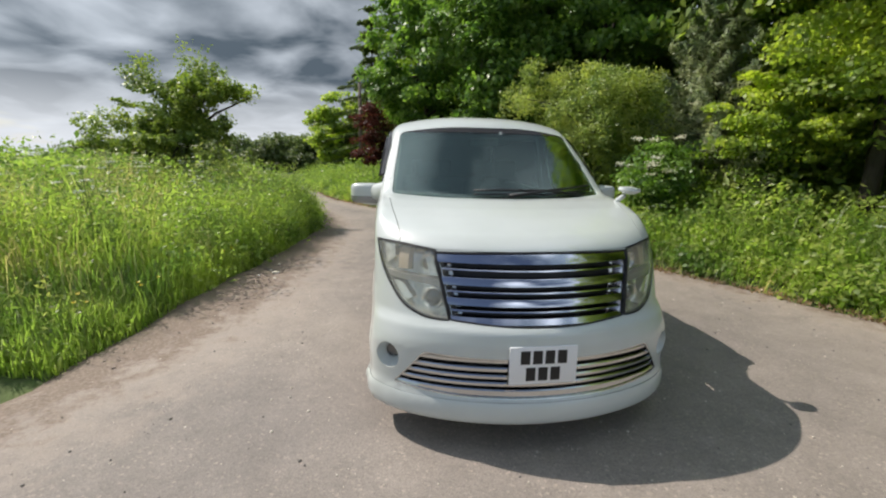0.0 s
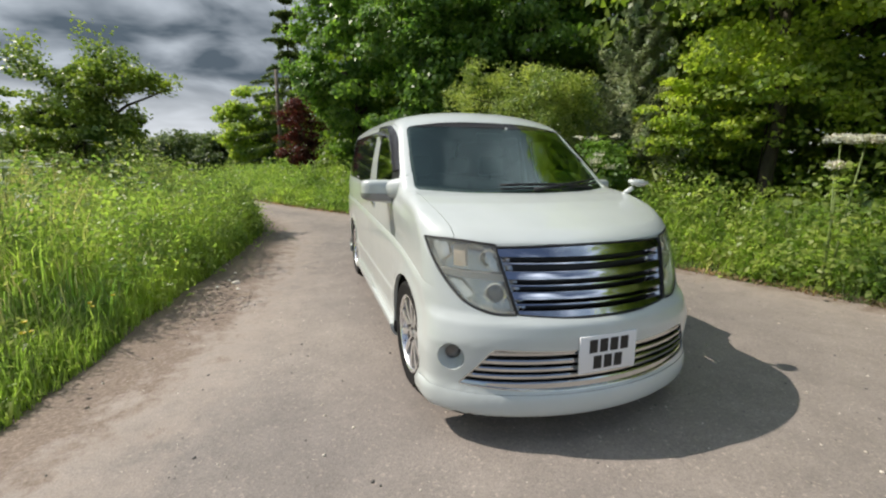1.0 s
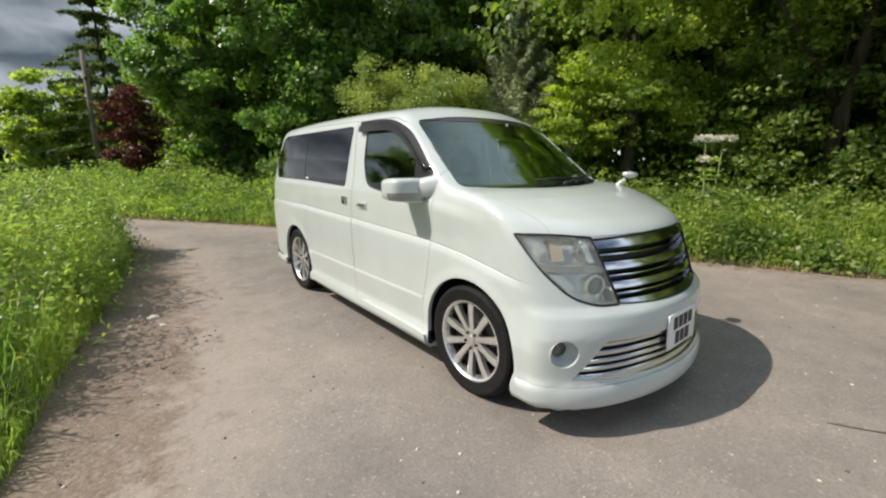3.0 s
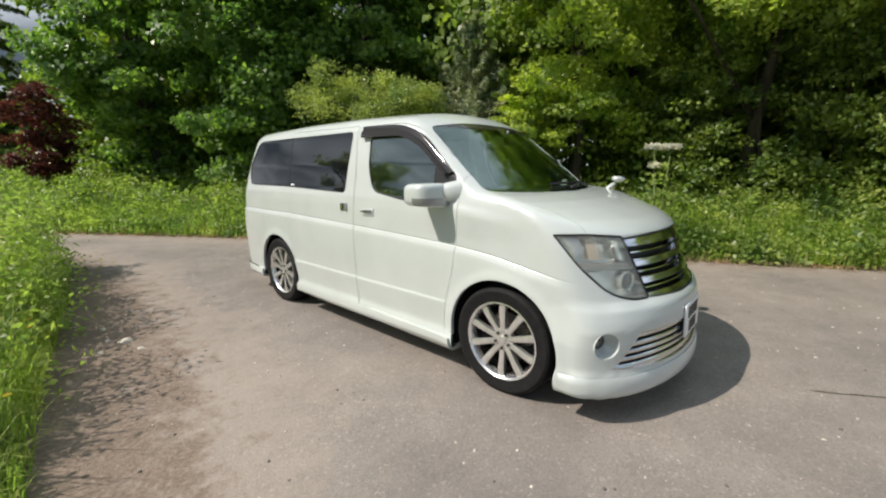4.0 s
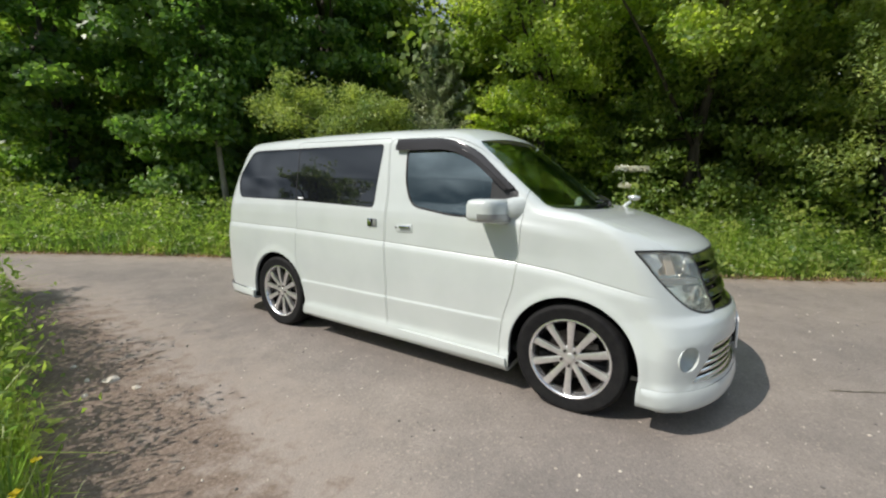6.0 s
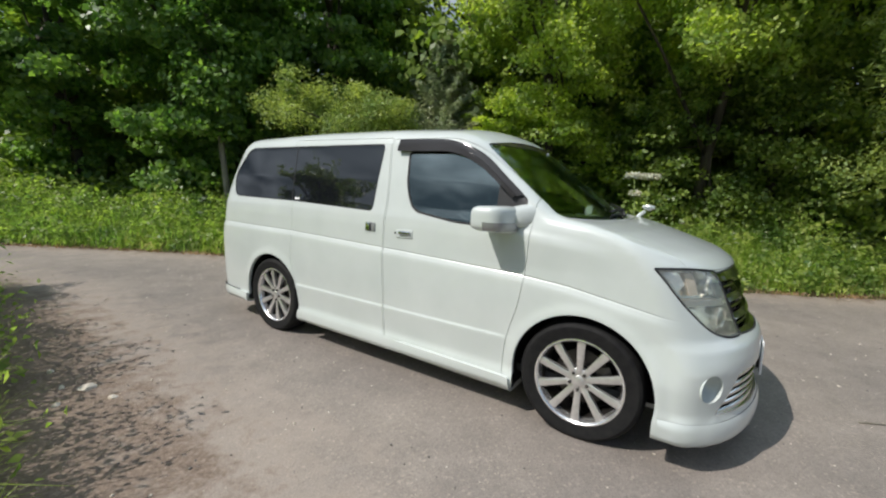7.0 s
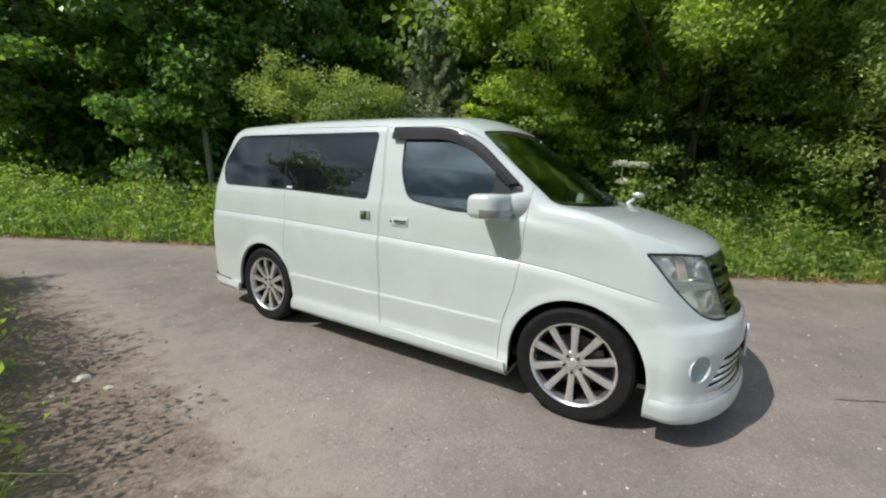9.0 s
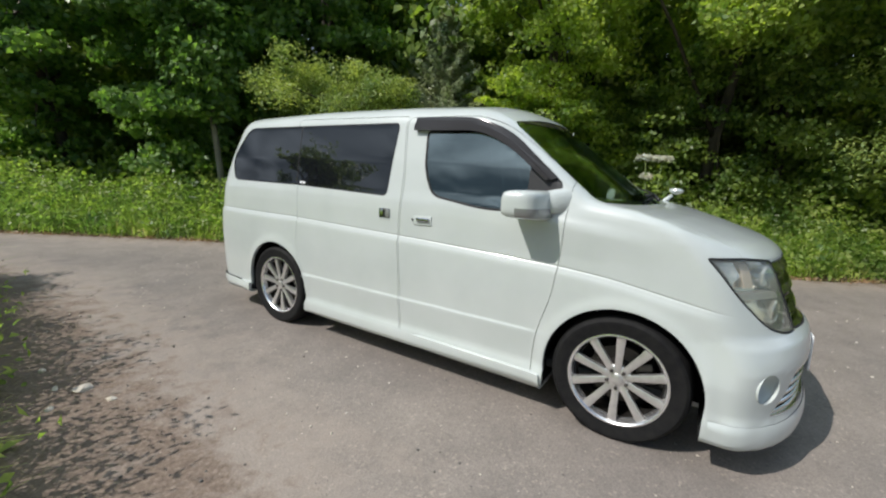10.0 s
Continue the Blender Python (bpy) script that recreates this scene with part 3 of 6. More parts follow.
# rays from an axis inside the body, fanned at both ends
half = np.unique(np.round(np.r_[np.linspace(-math.pi / 2, math.pi / 2, 97), [-0.045, -0.022, -0.015, -0.0105, -0.007, -0.0035, 0, 0.0035, 0.007, 0.0105, 0.015, 0.019, 0.024, 0.03, 0.045], -0.47 + np.array([-0.02, -0.012, -0.007, -0.003, 0, 0.003, 0.007, 0.012, 0.02])], 5))
ANG = np.r_[half, math.pi - half[1:-1][::1][::-1]]
ray_o, ray_d = [], []


def spread(a, yy):
    """Turns the rows so that one of them follows the lower swage line."""
    low = math.atan((0.525 - float(CREASE(yy))) / 0.893)
    b = math.asin(math.sin(a))
    c = float(np.interp(b, [-math.pi / 2, -0.47, 0, math.pi / 2], [-math.pi / 2, low, 0, math.pi / 2]))
    return c if math.cos(a) > 0 else math.pi - c


pole = np.array((0, -1.0, -0.17))
for phi in np.radians(np.r_[np.linspace(1.2, 90, 84)[:-1]]):
    for a in ANG:
        ray_o.append((0, 0.1, 0.912))
        ray_d.append(pole * math.cos(phi) + math.sin(phi) * np.array((math.cos(spread(a, 0.1)), 0, math.sin(spread(a, 0.1)))))
axis_y = np.linspace(0.1, 3.2, 128)
for yy in axis_y:
    for a in ANG:
        ray_o.append((0, yy, float(CREASE(yy))))
        ray_d.append((math.cos(spread(a, yy)), 0, math.sin(spread(a, yy))))
for phi in np.radians(np.r_[np.linspace(90, 2, 42)[1:]]):
    for a in ANG:
        ray_o.append((0, 3.2, float(CREASE(3.2))))
        ray_d.append(np.array((0, 1.0, 0)) * math.cos(phi) + math.sin(phi) * np.array((math.cos(spread(a, 3.2)), 0, math.sin(spread(a, 3.2)))))
ray_o += [(0, 0.1, 0.912), (0, 3.2, float(CREASE(3.2)))]
ray_d += [tuple(pole), (0, 1, 0)]
RAY_O, RAY_D = np.array(ray_o, float), np.array(ray_d, float)
RAY_D /= np.linalg.norm(RAY_D, axis=1, keepdims=True)
NA = len(ANG)
NR = (len(RAY_O) - 2) // NA


LEVELS = {}


def level(offset):
    """Points where the body's function has the given value."""
    if offset in LEVELS:
        return LEVELS[offset]
    lo, hi = np.zeros(len(RAY_O)), np.full(len(RAY_O), 2.2)
    for _ in range(34):
        t = (lo + hi) / 2
        p = RAY_O + RAY_D * t[:, None]
        inside = van_f(p[:, 0], p[:, 1], p[:, 2]) < offset
        lo, hi = np.where(inside, t, lo), np.where(inside, hi, t)
    LEVELS[offset] = RAY_O + RAY_D * ((lo + hi) / 2)[:, None]
    return LEVELS[offset]


g = np.arange(NR * NA).reshape(NR, NA)
n_ = np.roll(g, -1, 1)
SKIN_Q = np.stack([g[:-1], g[1:], n_[1:], n_[:-1]], -1).reshape(-1, 4)
SKIN_T = np.concatenate([np.stack([np.full(NA, NR * NA), g[0], n_[0]], -1), np.stack([np.full(NA, NR * NA + 1), n_[-1], g[-1]], -1)])
SKIN_F = [tuple(q) for q in SKIN_Q.tolist()] + [tuple(t) for t in SKIN_T.tolist()]


SHELLS = {}


def shell_mesh(a, b):
    """A closed skin between two levels of the body."""
    if (a, b) in SHELLS:
        return SHELLS[a, b].copy()
    outer, inner = level(a), level(b)
    n = len(outer)
    me = bpy.data.meshes.new("shell")
    me.from_pydata(np.r_[outer, inner].tolist(), [], SKIN_F + [tuple(i + n for i in f[::-1]) for f in SKIN_F])
    me.update()
    bm = bmesh.new()
    bm.from_mesh(me)
    if bm.calc_volume(signed=True) < 0:
        bmesh.ops.reverse_faces(bm, faces=bm.faces[:])
    bm.to_mesh(me)
    bm.free()
    SHELLS[a, b] = me
    return me.copy()


def prism(poly, to3d, d0, d1):
    """A closed prism: poly rows (u, v); to3d(u, v, d) gives the place at depth d."""
    n = len(poly)
    vs = [to3d(u, v, d0) for u, v in poly] + [to3d(u, v, d1) for u, v in poly]
    fs = [tuple(range(n)), tuple(range(2 * n - 1, n - 1, -1))] + [(i, i + n, (i + 1) % n + n, (i + 1) % n) for i in range(n)]
    me = bpy.data.meshes.new("cutter")
    me.from_pydata(vs, [], fs)
    bm = bmesh.new()
    bm.from_mesh(me)
    bmesh.ops.triangulate(bm, faces=bm.faces[:])
    bmesh.ops.recalc_face_normals(bm, faces=bm.faces[:])
    if bm.calc_volume(signed=True) < 0:
        bmesh.ops.reverse_faces(bm, faces=bm.faces[:])
    bm.to_mesh(me)
    bm.free()
    return me


def rounded(poly, radius, n=5):
    """A polygon with rounded corners; radius one number or one a corner."""
    out = []
    m = len(poly)
    for i in range(m):
        p, a, b = np.array(poly[i]), np.array(poly[i - 1]), np.array(poly[(i + 1) % m])
        r = radius[i] if isinstance(radius, (list, tuple)) else radius
        u, v = (a - p), (b - p)
        lu, lv = np.linalg.norm(u), np.linalg.norm(v)
        u, v = u / lu, v / lv
        cut = min(r, 0.45 * lu, 0.45 * lv)
        s, e = p + u * cut, p + v * cut
        for k in range(n + 1):
            t = k / n
            out.append(tuple((1 - t) ** 2 * s + 2 * t * (1 - t) * p + t * t * e))
    return out


def grown(poly, d):
    """The polygon moved outwards by d (inwards: minus)."""
    p = np.array(poly)
    area = 0.5 * np.sum(p[:, 0] * np.roll(p[:, 1], -1) - np.roll(p[:, 0], -1) * p[:, 1])
    e = np.roll(p, -1, 0) - p
    nrm = np.stack([e[:, 1], -e[:, 0]], -1) / (np.linalg.norm(e, axis=1, keepdims=True) + 1e-9) * np.sign(area)
    m = nrm + np.roll(nrm, 1, 0)
    m /= (np.linalg.norm(m, axis=1, keepdims=True) ** 2 / 2 + 1e-9)
    return [tuple(q) for q in p + m * d]


def carve(base, steps, name, material, parent=None, label="", skin=0.0):
    """A mesh from base by booleans: steps of (operation, mesh). Faces on the body's skin take its true normals."""
    ob = new("carving", base)
    cutters = []
    for op, me in steps:
        c = new("carver", me)
        cutters.append(c)
        mod = ob.modifiers.new("cut", "BOOLEAN")
        mod.operation, mod.object, mod.solver = op, c, "MANIFOLD"
    dg = bpy.context.evaluated_depsgraph_get()
    dg.update()
    me = bpy.data.meshes.new_from_object(ob.evaluated_get(dg))
    for o in [ob] + cutters:
        bpy.data.objects.remove(o)
    me.name = name
    me.materials.clear()
    me.materials.append(material)
    if material is M["paint"]:
        me.materials.append(M["cabin"])
    nf, nl = len(me.polygons), len(me.loops)
    if nf:
        cen, fn = np.empty(nf * 3), np.empty(nf * 3)
        me.polygons.foreach_get("center", cen)
        me.polygons.foreach_get("normal", fn)
        cen, fn = cen.reshape(-1, 3), fn.reshape(-1, 3)
        vi, ls, lt, co = np.empty(nl, int), np.empty(nf, int), np.empty(nf, int), np.empty(len(me.vertices) * 3)
        me.loops.foreach_get("vertex_index", vi)
        me.polygons.foreach_get("loop_start", ls)
        me.polygons.foreach_get("loop_total", lt)
        me.vertices.foreach_get("co", co)
        co = co.reshape(-1, 3)
        poly_of = np.repeat(np.arange(nf), lt)
        vn = van_normal(co)
        cn = van_normal(cen)
        on_skin = (np.abs((cn * fn).sum(1)) > 0.8) | ((np.abs((cn * fn).sum(1)) > 0.35) & (van_f(cen[:, 0], cen[:, 1], cen[:, 2]) > -0.0008))
        sign = np.where((cn * fn).sum(1) < -0.3, -1.0, 1.0)
        ln = np.where(on_skin[poly_of, None], vn[vi] * sign[poly_of, None], fn[poly_of])
        if material is M["paint"]:
            inside = (van_f(cen[:, 0], cen[:, 1], cen[:, 2]) < -0.024).astype(np.int32)
            me.polygons.foreach_set("material_index", inside)
        me.polygons.foreach_set("use_smooth", np.ones(nf, bool))
        me.normals_split_custom_set(ln.tolist())
    out = new(name, me)
    if parent is not None:
        out.parent = parent
    if label:
        out["label"] = label
    if material in (M["glass"], M["side_glass"], M["lens"]):
        out.visible_shadow = False
    return out


def side_3d(s):
    return lambda u, v, d: (s * d, u, v)


def front_3d(u, v, d):
    return (u, d, v)


def lamp_3d(s):
    """Headlamp view: 45 degrees from ahead. u across, d outwards."""
    q = math.sqrt(0.5)
    return lambda u, v, d: (s * (-u * q + d * q), -u * q - d * q, v)


FOG_AT = 0.818


def fog_3d(s):
    """Looking along the fog lamp's axis; d outwards from the skin."""
    y0 = float(FRONT(0.484) + corner(FOG_AT, 0.484))
    return lambda u, v, d: (s * (FOG_AT + 0.86 * u + 0.51 * d), y0 + 0.51 * u - 0.86 * d, v)


# outlines, in metres of the side view (y, z)
SLIDE_GLASS = rounded([(1.615, 1.775), (1.66, 1.252), (2.6, 1.283), (3.62, 1.292), (3.68, 1.50), (3.44, 1.778)], [0.05, 0.04, 0.1, 0.07, 0.15, 0.09])
DOOR_GLASS = rounded([(1.375, 1.715), (1.355, 1.45), (1.275, 1.275), (0.80, 1.205), (0.42, 1.262), (0.395, 1.40), (0.60, 1.565), (0.84, 1.70), (1.05, 1.722)], [0.05, 0.1, 0.08, 0.2, 0.03, 0.03, 0.2, 0.15, 0.1])
FRONT_DOOR = rounded([(1.497, 0.245), (1.505, 0.7), (1.525, 1.0), (1.505, 1.40), (1.545, 1.74), (1.53, 1.805), (0.98, 1.80), (0.78, 1.735), (0.345, 1.425), (0.362, 1.1), (0.375, 0.93), (0.40, 0.74), (0.465, 0.55), (0.485, 0.38), (0.487, 0.245)], [0.02, 0.1, 0.1, 0.2, 0.1, 0.02, 0.15, 0.2, 0.03, 0.1, 0.1, 0.1, 0.1, 0.1, 0.02])
SLIDE_DOOR = rounded([(1.515, 0.245), (1.523, 0.7), (1.543, 1.0), (1.523, 1.40), (1.563, 1.74), (1.55, 1.815), (2.72, 1.83), (2.64, 1.30), (2.63, 0.95), (2.655, 0.72), (2.56, 0.54), (2.53, 0.245)], [0.02, 0.1, 0.1, 0.2, 0.1, 0.02, 0.02, 0.1, 0.1, 0.1, 0.1, 0.02])
SCREEN = rounded([(-0.705, 1.766), (-0.36, 1.812), (0.36, 1.812), (0.705, 1.766), (0.785, 1.306), (0.5, 1.290), (0.0, 1.284), (-0.5, 1.290), (-0.785, 1.306)], [0.05, 0.3, 0.3, 0.05, 0.03, 0.2, 0.2, 0.2, 0.03])
GRILLE = rounded([(-0.562, 1.052), (0, 1.066), (0.562, 1.052), (0.487, 0.715), (0.2, 0.697), (-0.2, 0.697), (-0.487, 0.715)], [0.01, 0.2, 0.01, 0.01, 0.2, 0.2, 0.01])
INTAKE = rounded([(-0.63, 0.552), (-0.3, 0.54), (0.3, 0.54), (0.63, 0.552), (0.79, 0.338), (0.4, 0.314), (-0.4, 0.314), (-0.79, 0.338)], [0.03, 0.2, 0.2, 0.03, 0.02, 0.2, 0.2, 0.02])
LAMP = rounded([(-0.385, 1.082), (-0.19, 1.083), (0.03, 1.062), (0.188, 0.712), (0.06, 0.712), (-0.085, 0.758), (-0.25, 0.90)], [0.012, 0.2, 0.012, 0.012, 0.15, 0.2, 0.2])
HOOD_TOP = rounded([(-0.738, -0.425), (-0.78, -0.15), (-0.80, 0.10), (-0.62, 0.03), (-0.3, -0.045), (0, -0.065), (0.3, -0.045), (0.62, 0.03), (0.80, 0.10), (0.78, -0.15), (0.738, -0.425), (0.75, -0.62), (0.6, -0.95), (-0.6, -0.95), (-0.75, -0.62)], 0.03)


def disc(cy, cz, r, n=28):
    return [(cy + r * math.cos(2 * math.pi * k / n), cz + r * math.sin(2 * math.pi * k / n)) for k in range(n)]


ARCH = [(0.412 * math.cos(a), 0.348 + 0.412 * math.sin(a)) for a in np.linspace(-0.15, math.pi + 0.15, 40)] + [(-0.407, 0.05), (0.407, 0.05)]

van = thing("van", 0, 1.5, 0, "pearl white people carrier with chrome grille, parked on the lane", "van")
BACK = Matrix.Translation((0, -1.5, 0))


def own(ob, up=None):
    """Hangs a part built in world metres under the van."""
    ob.parent = van if up is None else up
    ob.matrix_parent_inverse = BACK if up is None else Matrix.Identity(4)
    return ob


SHELL = shell_mesh(0.0, -0.028)
PANE = shell_mesh(-0.004, -0.009)
CLEAR_PANE = shell_mesh(-0.0025, -0.0055)


def cut_side(poly, s, d0=0.45, d1=1.3):
    return prism(poly, side_3d(s), d0, d1)


arch_r = [(u + 2.95, v) for u, v in ARCH]
FOG = disc(0, 0.484, 0.072)
body_steps = []
for s in (-1, 1):
    for poly in (grown(FRONT_DOOR, 0.0035), grown(SLIDE_DOOR, 0.0035), SLIDE_GLASS):
        body_steps.append(("DIFFERENCE", cut_side(poly, s)))
    body_steps.append(("DIFFERENCE", cut_side(ARCH, s, 0.55, 1.3)))
    body_steps.append(("DIFFERENCE", cut_side(arch_r, s, 0.55, 1.3)))
    body_steps.append(("DIFFERENCE", prism(grown(LAMP, 0.004), lamp_3d(s), 0.3, 1.3)))
    body_steps.append(("DIFFERENCE", prism(disc(0, 0.484, 0.074), fog_3d(s), -0.12, 0.12)))
body_steps.append(("DIFFERENCE", prism(SCREEN, front_3d, -0.14, 1.2)))
body_steps.append(("DIFFERENCE", prism(grown(GRILLE, 0.003), front_3d, -1.2, -0.45)))
body_steps.append(("DIFFERENCE", prism(INTAKE, front_3d, -1.2, -0.45)))
body_steps.append(("DIFFERENCE", prism(grown(HOOD_TOP, 0.004), lambda u, v, d: (u, v, d), 1.062, 1.6)))
body = own(carve(SHELL.copy(), body_steps, "body", M["paint"]))
hood = own(carve(SHELL.copy(), [("INTERSECT", prism(HOOD_TOP, lambda u, v, d: (u, v, d), 1.065, 1.6)), ("DIFFERENCE", prism(grown(SCREEN, 0.004), front_3d, -0.14, 1.2))] + [("DIFFERENCE", prism(grown(LAMP, 0.004), lamp_3d(s), 0.3, 1.3)) for s in (-1, 1)] + [("DIFFERENCE", prism(grown(GRILLE, 0.003), front_3d, -1.2, -0.45))], "bonnet", M["paint"]))
screen = own(carve(PANE.copy(), [("INTERSECT", prism(grown(SCREEN, 0.002), front_3d, -0.14, 1.2))], "windscreen", M["glass"], label="sloping tinted windscreen"))
screen_band = own(carve(shell_mesh(-0.0095, -0.0125), [("INTERSECT", prism(grown(SCREEN, 0.004), front_3d, -0.14, 1.2)), ("DIFFERENCE", prism(grown(SCREEN, -0.022), front_3d, -0.14, 1.2))], "seal", M["seal"]), screen)
screen_band.matrix_parent_inverse = Matrix.Identity(4)

band = own(carve(shell_mesh(-0.0030, -0.0038), [("INTERSECT", prism(grown(SCREEN, -0.003), front_3d, -0.14, 1.2)), ("INTERSECT", prism([(-0.9, 1.768), (0.9, 1.768), (0.9, 1.9), (-0.9, 1.9)], front_3d, -0.14, 1.2))], "shade_band", M["visor"]), screen)
band.matrix_parent_inverse = Matrix.Identity(4)

doors = {}
for s in (-1, 1):
    fd = own(carve(SHELL.copy(), [("INTERSECT", cut_side(FRONT_DOOR, s)), ("DIFFERENCE", cut_side(DOOR_GLASS, s)), ("DIFFERENCE", prism(grown(SCREEN, 0.004), front_3d, -0.14, 1.2))], "front_door", M["paint"]))
    sd = own(carve(SHELL.copy(), [("INTERSECT", cut_side(SLIDE_DOOR, s)), ("DIFFERENCE", cut_side(SLIDE_GLASS, s))], "sliding_door", M["paint"], label="closed sliding side door"))
    doors[s] = (fd, sd)
    own(carve(PANE.copy(), [("INTERSECT", cut_side(grown(DOOR_GLASS, 0.002), s))], "door_window", M["side_glass"]), fd)
    own(carve(shell_mesh(-0.001, -0.012), [("INTERSECT", cut_side(grown(DOOR_GLASS, 0.001), s)), ("DIFFERENCE", cut_side(grown(DOOR_GLASS, -0.014), s))], "seal", M["seal"]), fd)
    own(carve(PANE.copy(), [("INTERSECT", cut_side(grown(SLIDE_GLASS, 0.002), s))], "side_window", M["privacy"], label="long dark privacy glass"))
    own(carve(shell_mesh(-0.0025, -0.008), [("INTERSECT", cut_side([(2.655, 1.24), (2.664, 1.24), (2.684, 1.80), (2.675, 1.80)], s)), ("INTERSECT", cut_side(grown(SLIDE_GLASS, -0.006), s))], "window_joint", M["seal"]))
    own(carve(shell_mesh(-0.003, -0.008), [("INTERSECT", cut_side([(2.56, 1.300), (2.63, 1.301), (2.63, 1.318), (2.56, 1.317)], s))], "window_label", M["plate"], label="small pale label"))
    own(carve(shell_mesh(-0.001, -0.012), [("INTERSECT", cut_side(grown(SLIDE_GLASS, 0.001), s)), ("DIFFERENCE", cut_side(grown(SLIDE_GLASS, -0.008), s))], "seal", M["seal"]))


def plan(x, z):
    """y of the van's front at a place across and a height."""
    x = np.minimum(np.abs(x), 1.05)
    return FRONT(z) + corner(x, z)


def bar_bm(z, h, reach, depth=0.03, proud=0.0, n=40):
    """A front bar that follows the nose's curve: face leaning back like the skin, edges rounded."""
    bm = bmesh.new()
    rings = []
    for x in np.linspace(-reach, reach, n):
        y0, y1 = float(plan(x, z - h / 2)), float(plan(x, z + h / 2))
        b = min(h * 0.3, 0.006)
        ring = [(y0 - proud + b, z - h / 2), (y0 - proud, z - h / 2 + b), (y1 - proud, z + h / 2 - b), (y1 - proud + b, z + h / 2), (y1 - proud + depth, z + h / 2), (y0 - proud + depth, z - h / 2)]
        rings.append([bm.verts.new((x, yy, zz)) for yy, zz in ring])
    for a, b in zip(rings, rings[1:]):
        for k in range(6):
            bm.faces.new((a[k], b[k], b[(k + 1) % 6], a[(k + 1) % 6]))
    bm.faces.new(rings[0])
    bm.faces.new(rings[-1][::-1])
    bmesh.ops.recalc_face_normals(bm, faces=bm.faces[:])
    return bm


# radiator grille: wide chrome bars with thin ones between, black behind
grille = own(carve(shell_mesh(-0.075, -0.085), [("INTERSECT", prism(grown(GRILLE, 0.01), front_3d, -1.2, -0.4))], "radiator_grille", M["black"], label="chrome barred grille with black backing"))
own(carve(shell_mesh(-0.001, -0.07), [("INTERSECT", prism(GRILLE, front_3d, -1.2, -0.4)), ("DIFFERENCE", prism(grown(GRILLE, -0.005), front_3d, -1.2, -0.4))], "surround", M["black"]), grille)
for z, h, proud in ((1.026, 0.058, 0.004), (0.964, 0.010, -0.010), (0.906, 0.044, 0.002), (0.853, 0.010, -0.010), (0.805, 0.040, 0.002), (0.759, 0.010, -0.010), (0.716, 0.032, 0.002)):
    reach = 0.486 + (z - 0.715) / 0.337 * 0.075
    own(part("grille_bar", bar_bm(z, h, reach, 0.05, proud - 0.012), M["chrome"]), grille)

# lower intake
intake = own(carve(shell_mesh(-0.055, -0.065), [("INTERSECT", prism(grown(INTAKE, 0.012), front_3d, -1.2, -0.4))], "lower_intake", M["black"], label="wide lower intake with chrome slats"))
own(carve(shell_mesh(-0.001, -0.05), [("INTERSECT", prism(INTAKE, front_3d, -1.2, -0.4)), ("DIFFERENCE", prism(grown(INTAKE, -0.007), front_3d, -1.2, -0.4))], "surround", M["dull_chrome"]), intake)
for z, h in ((0.521, 0.026), (0.474, 0.028), (0.431, 0.026), (0.389, 0.026), (0.340, 0.038)):
    reach = 0.788 - (z - 0.33) / 0.222 * 0.165
    own(part("slat", bar_bm(z, h, reach, 0.04, -0.01), M["dull_chrome"]), intake)


def place(ob, m, parent=None):
    """A part built about its own origin, set at m in world metres."""
    ob.parent = van if parent is None else parent
    ob.matrix_parent_inverse = BACK if parent is None else Matrix.Identity(4)
    ob.matrix_basis = m
    return ob


def facing(p, d, s=1.0):
    """A pose whose x axis points along d."""
    return Matrix.Translation(p) @ Vector(d).to_track_quat("X", "Z").to_matrix().to_4x4()


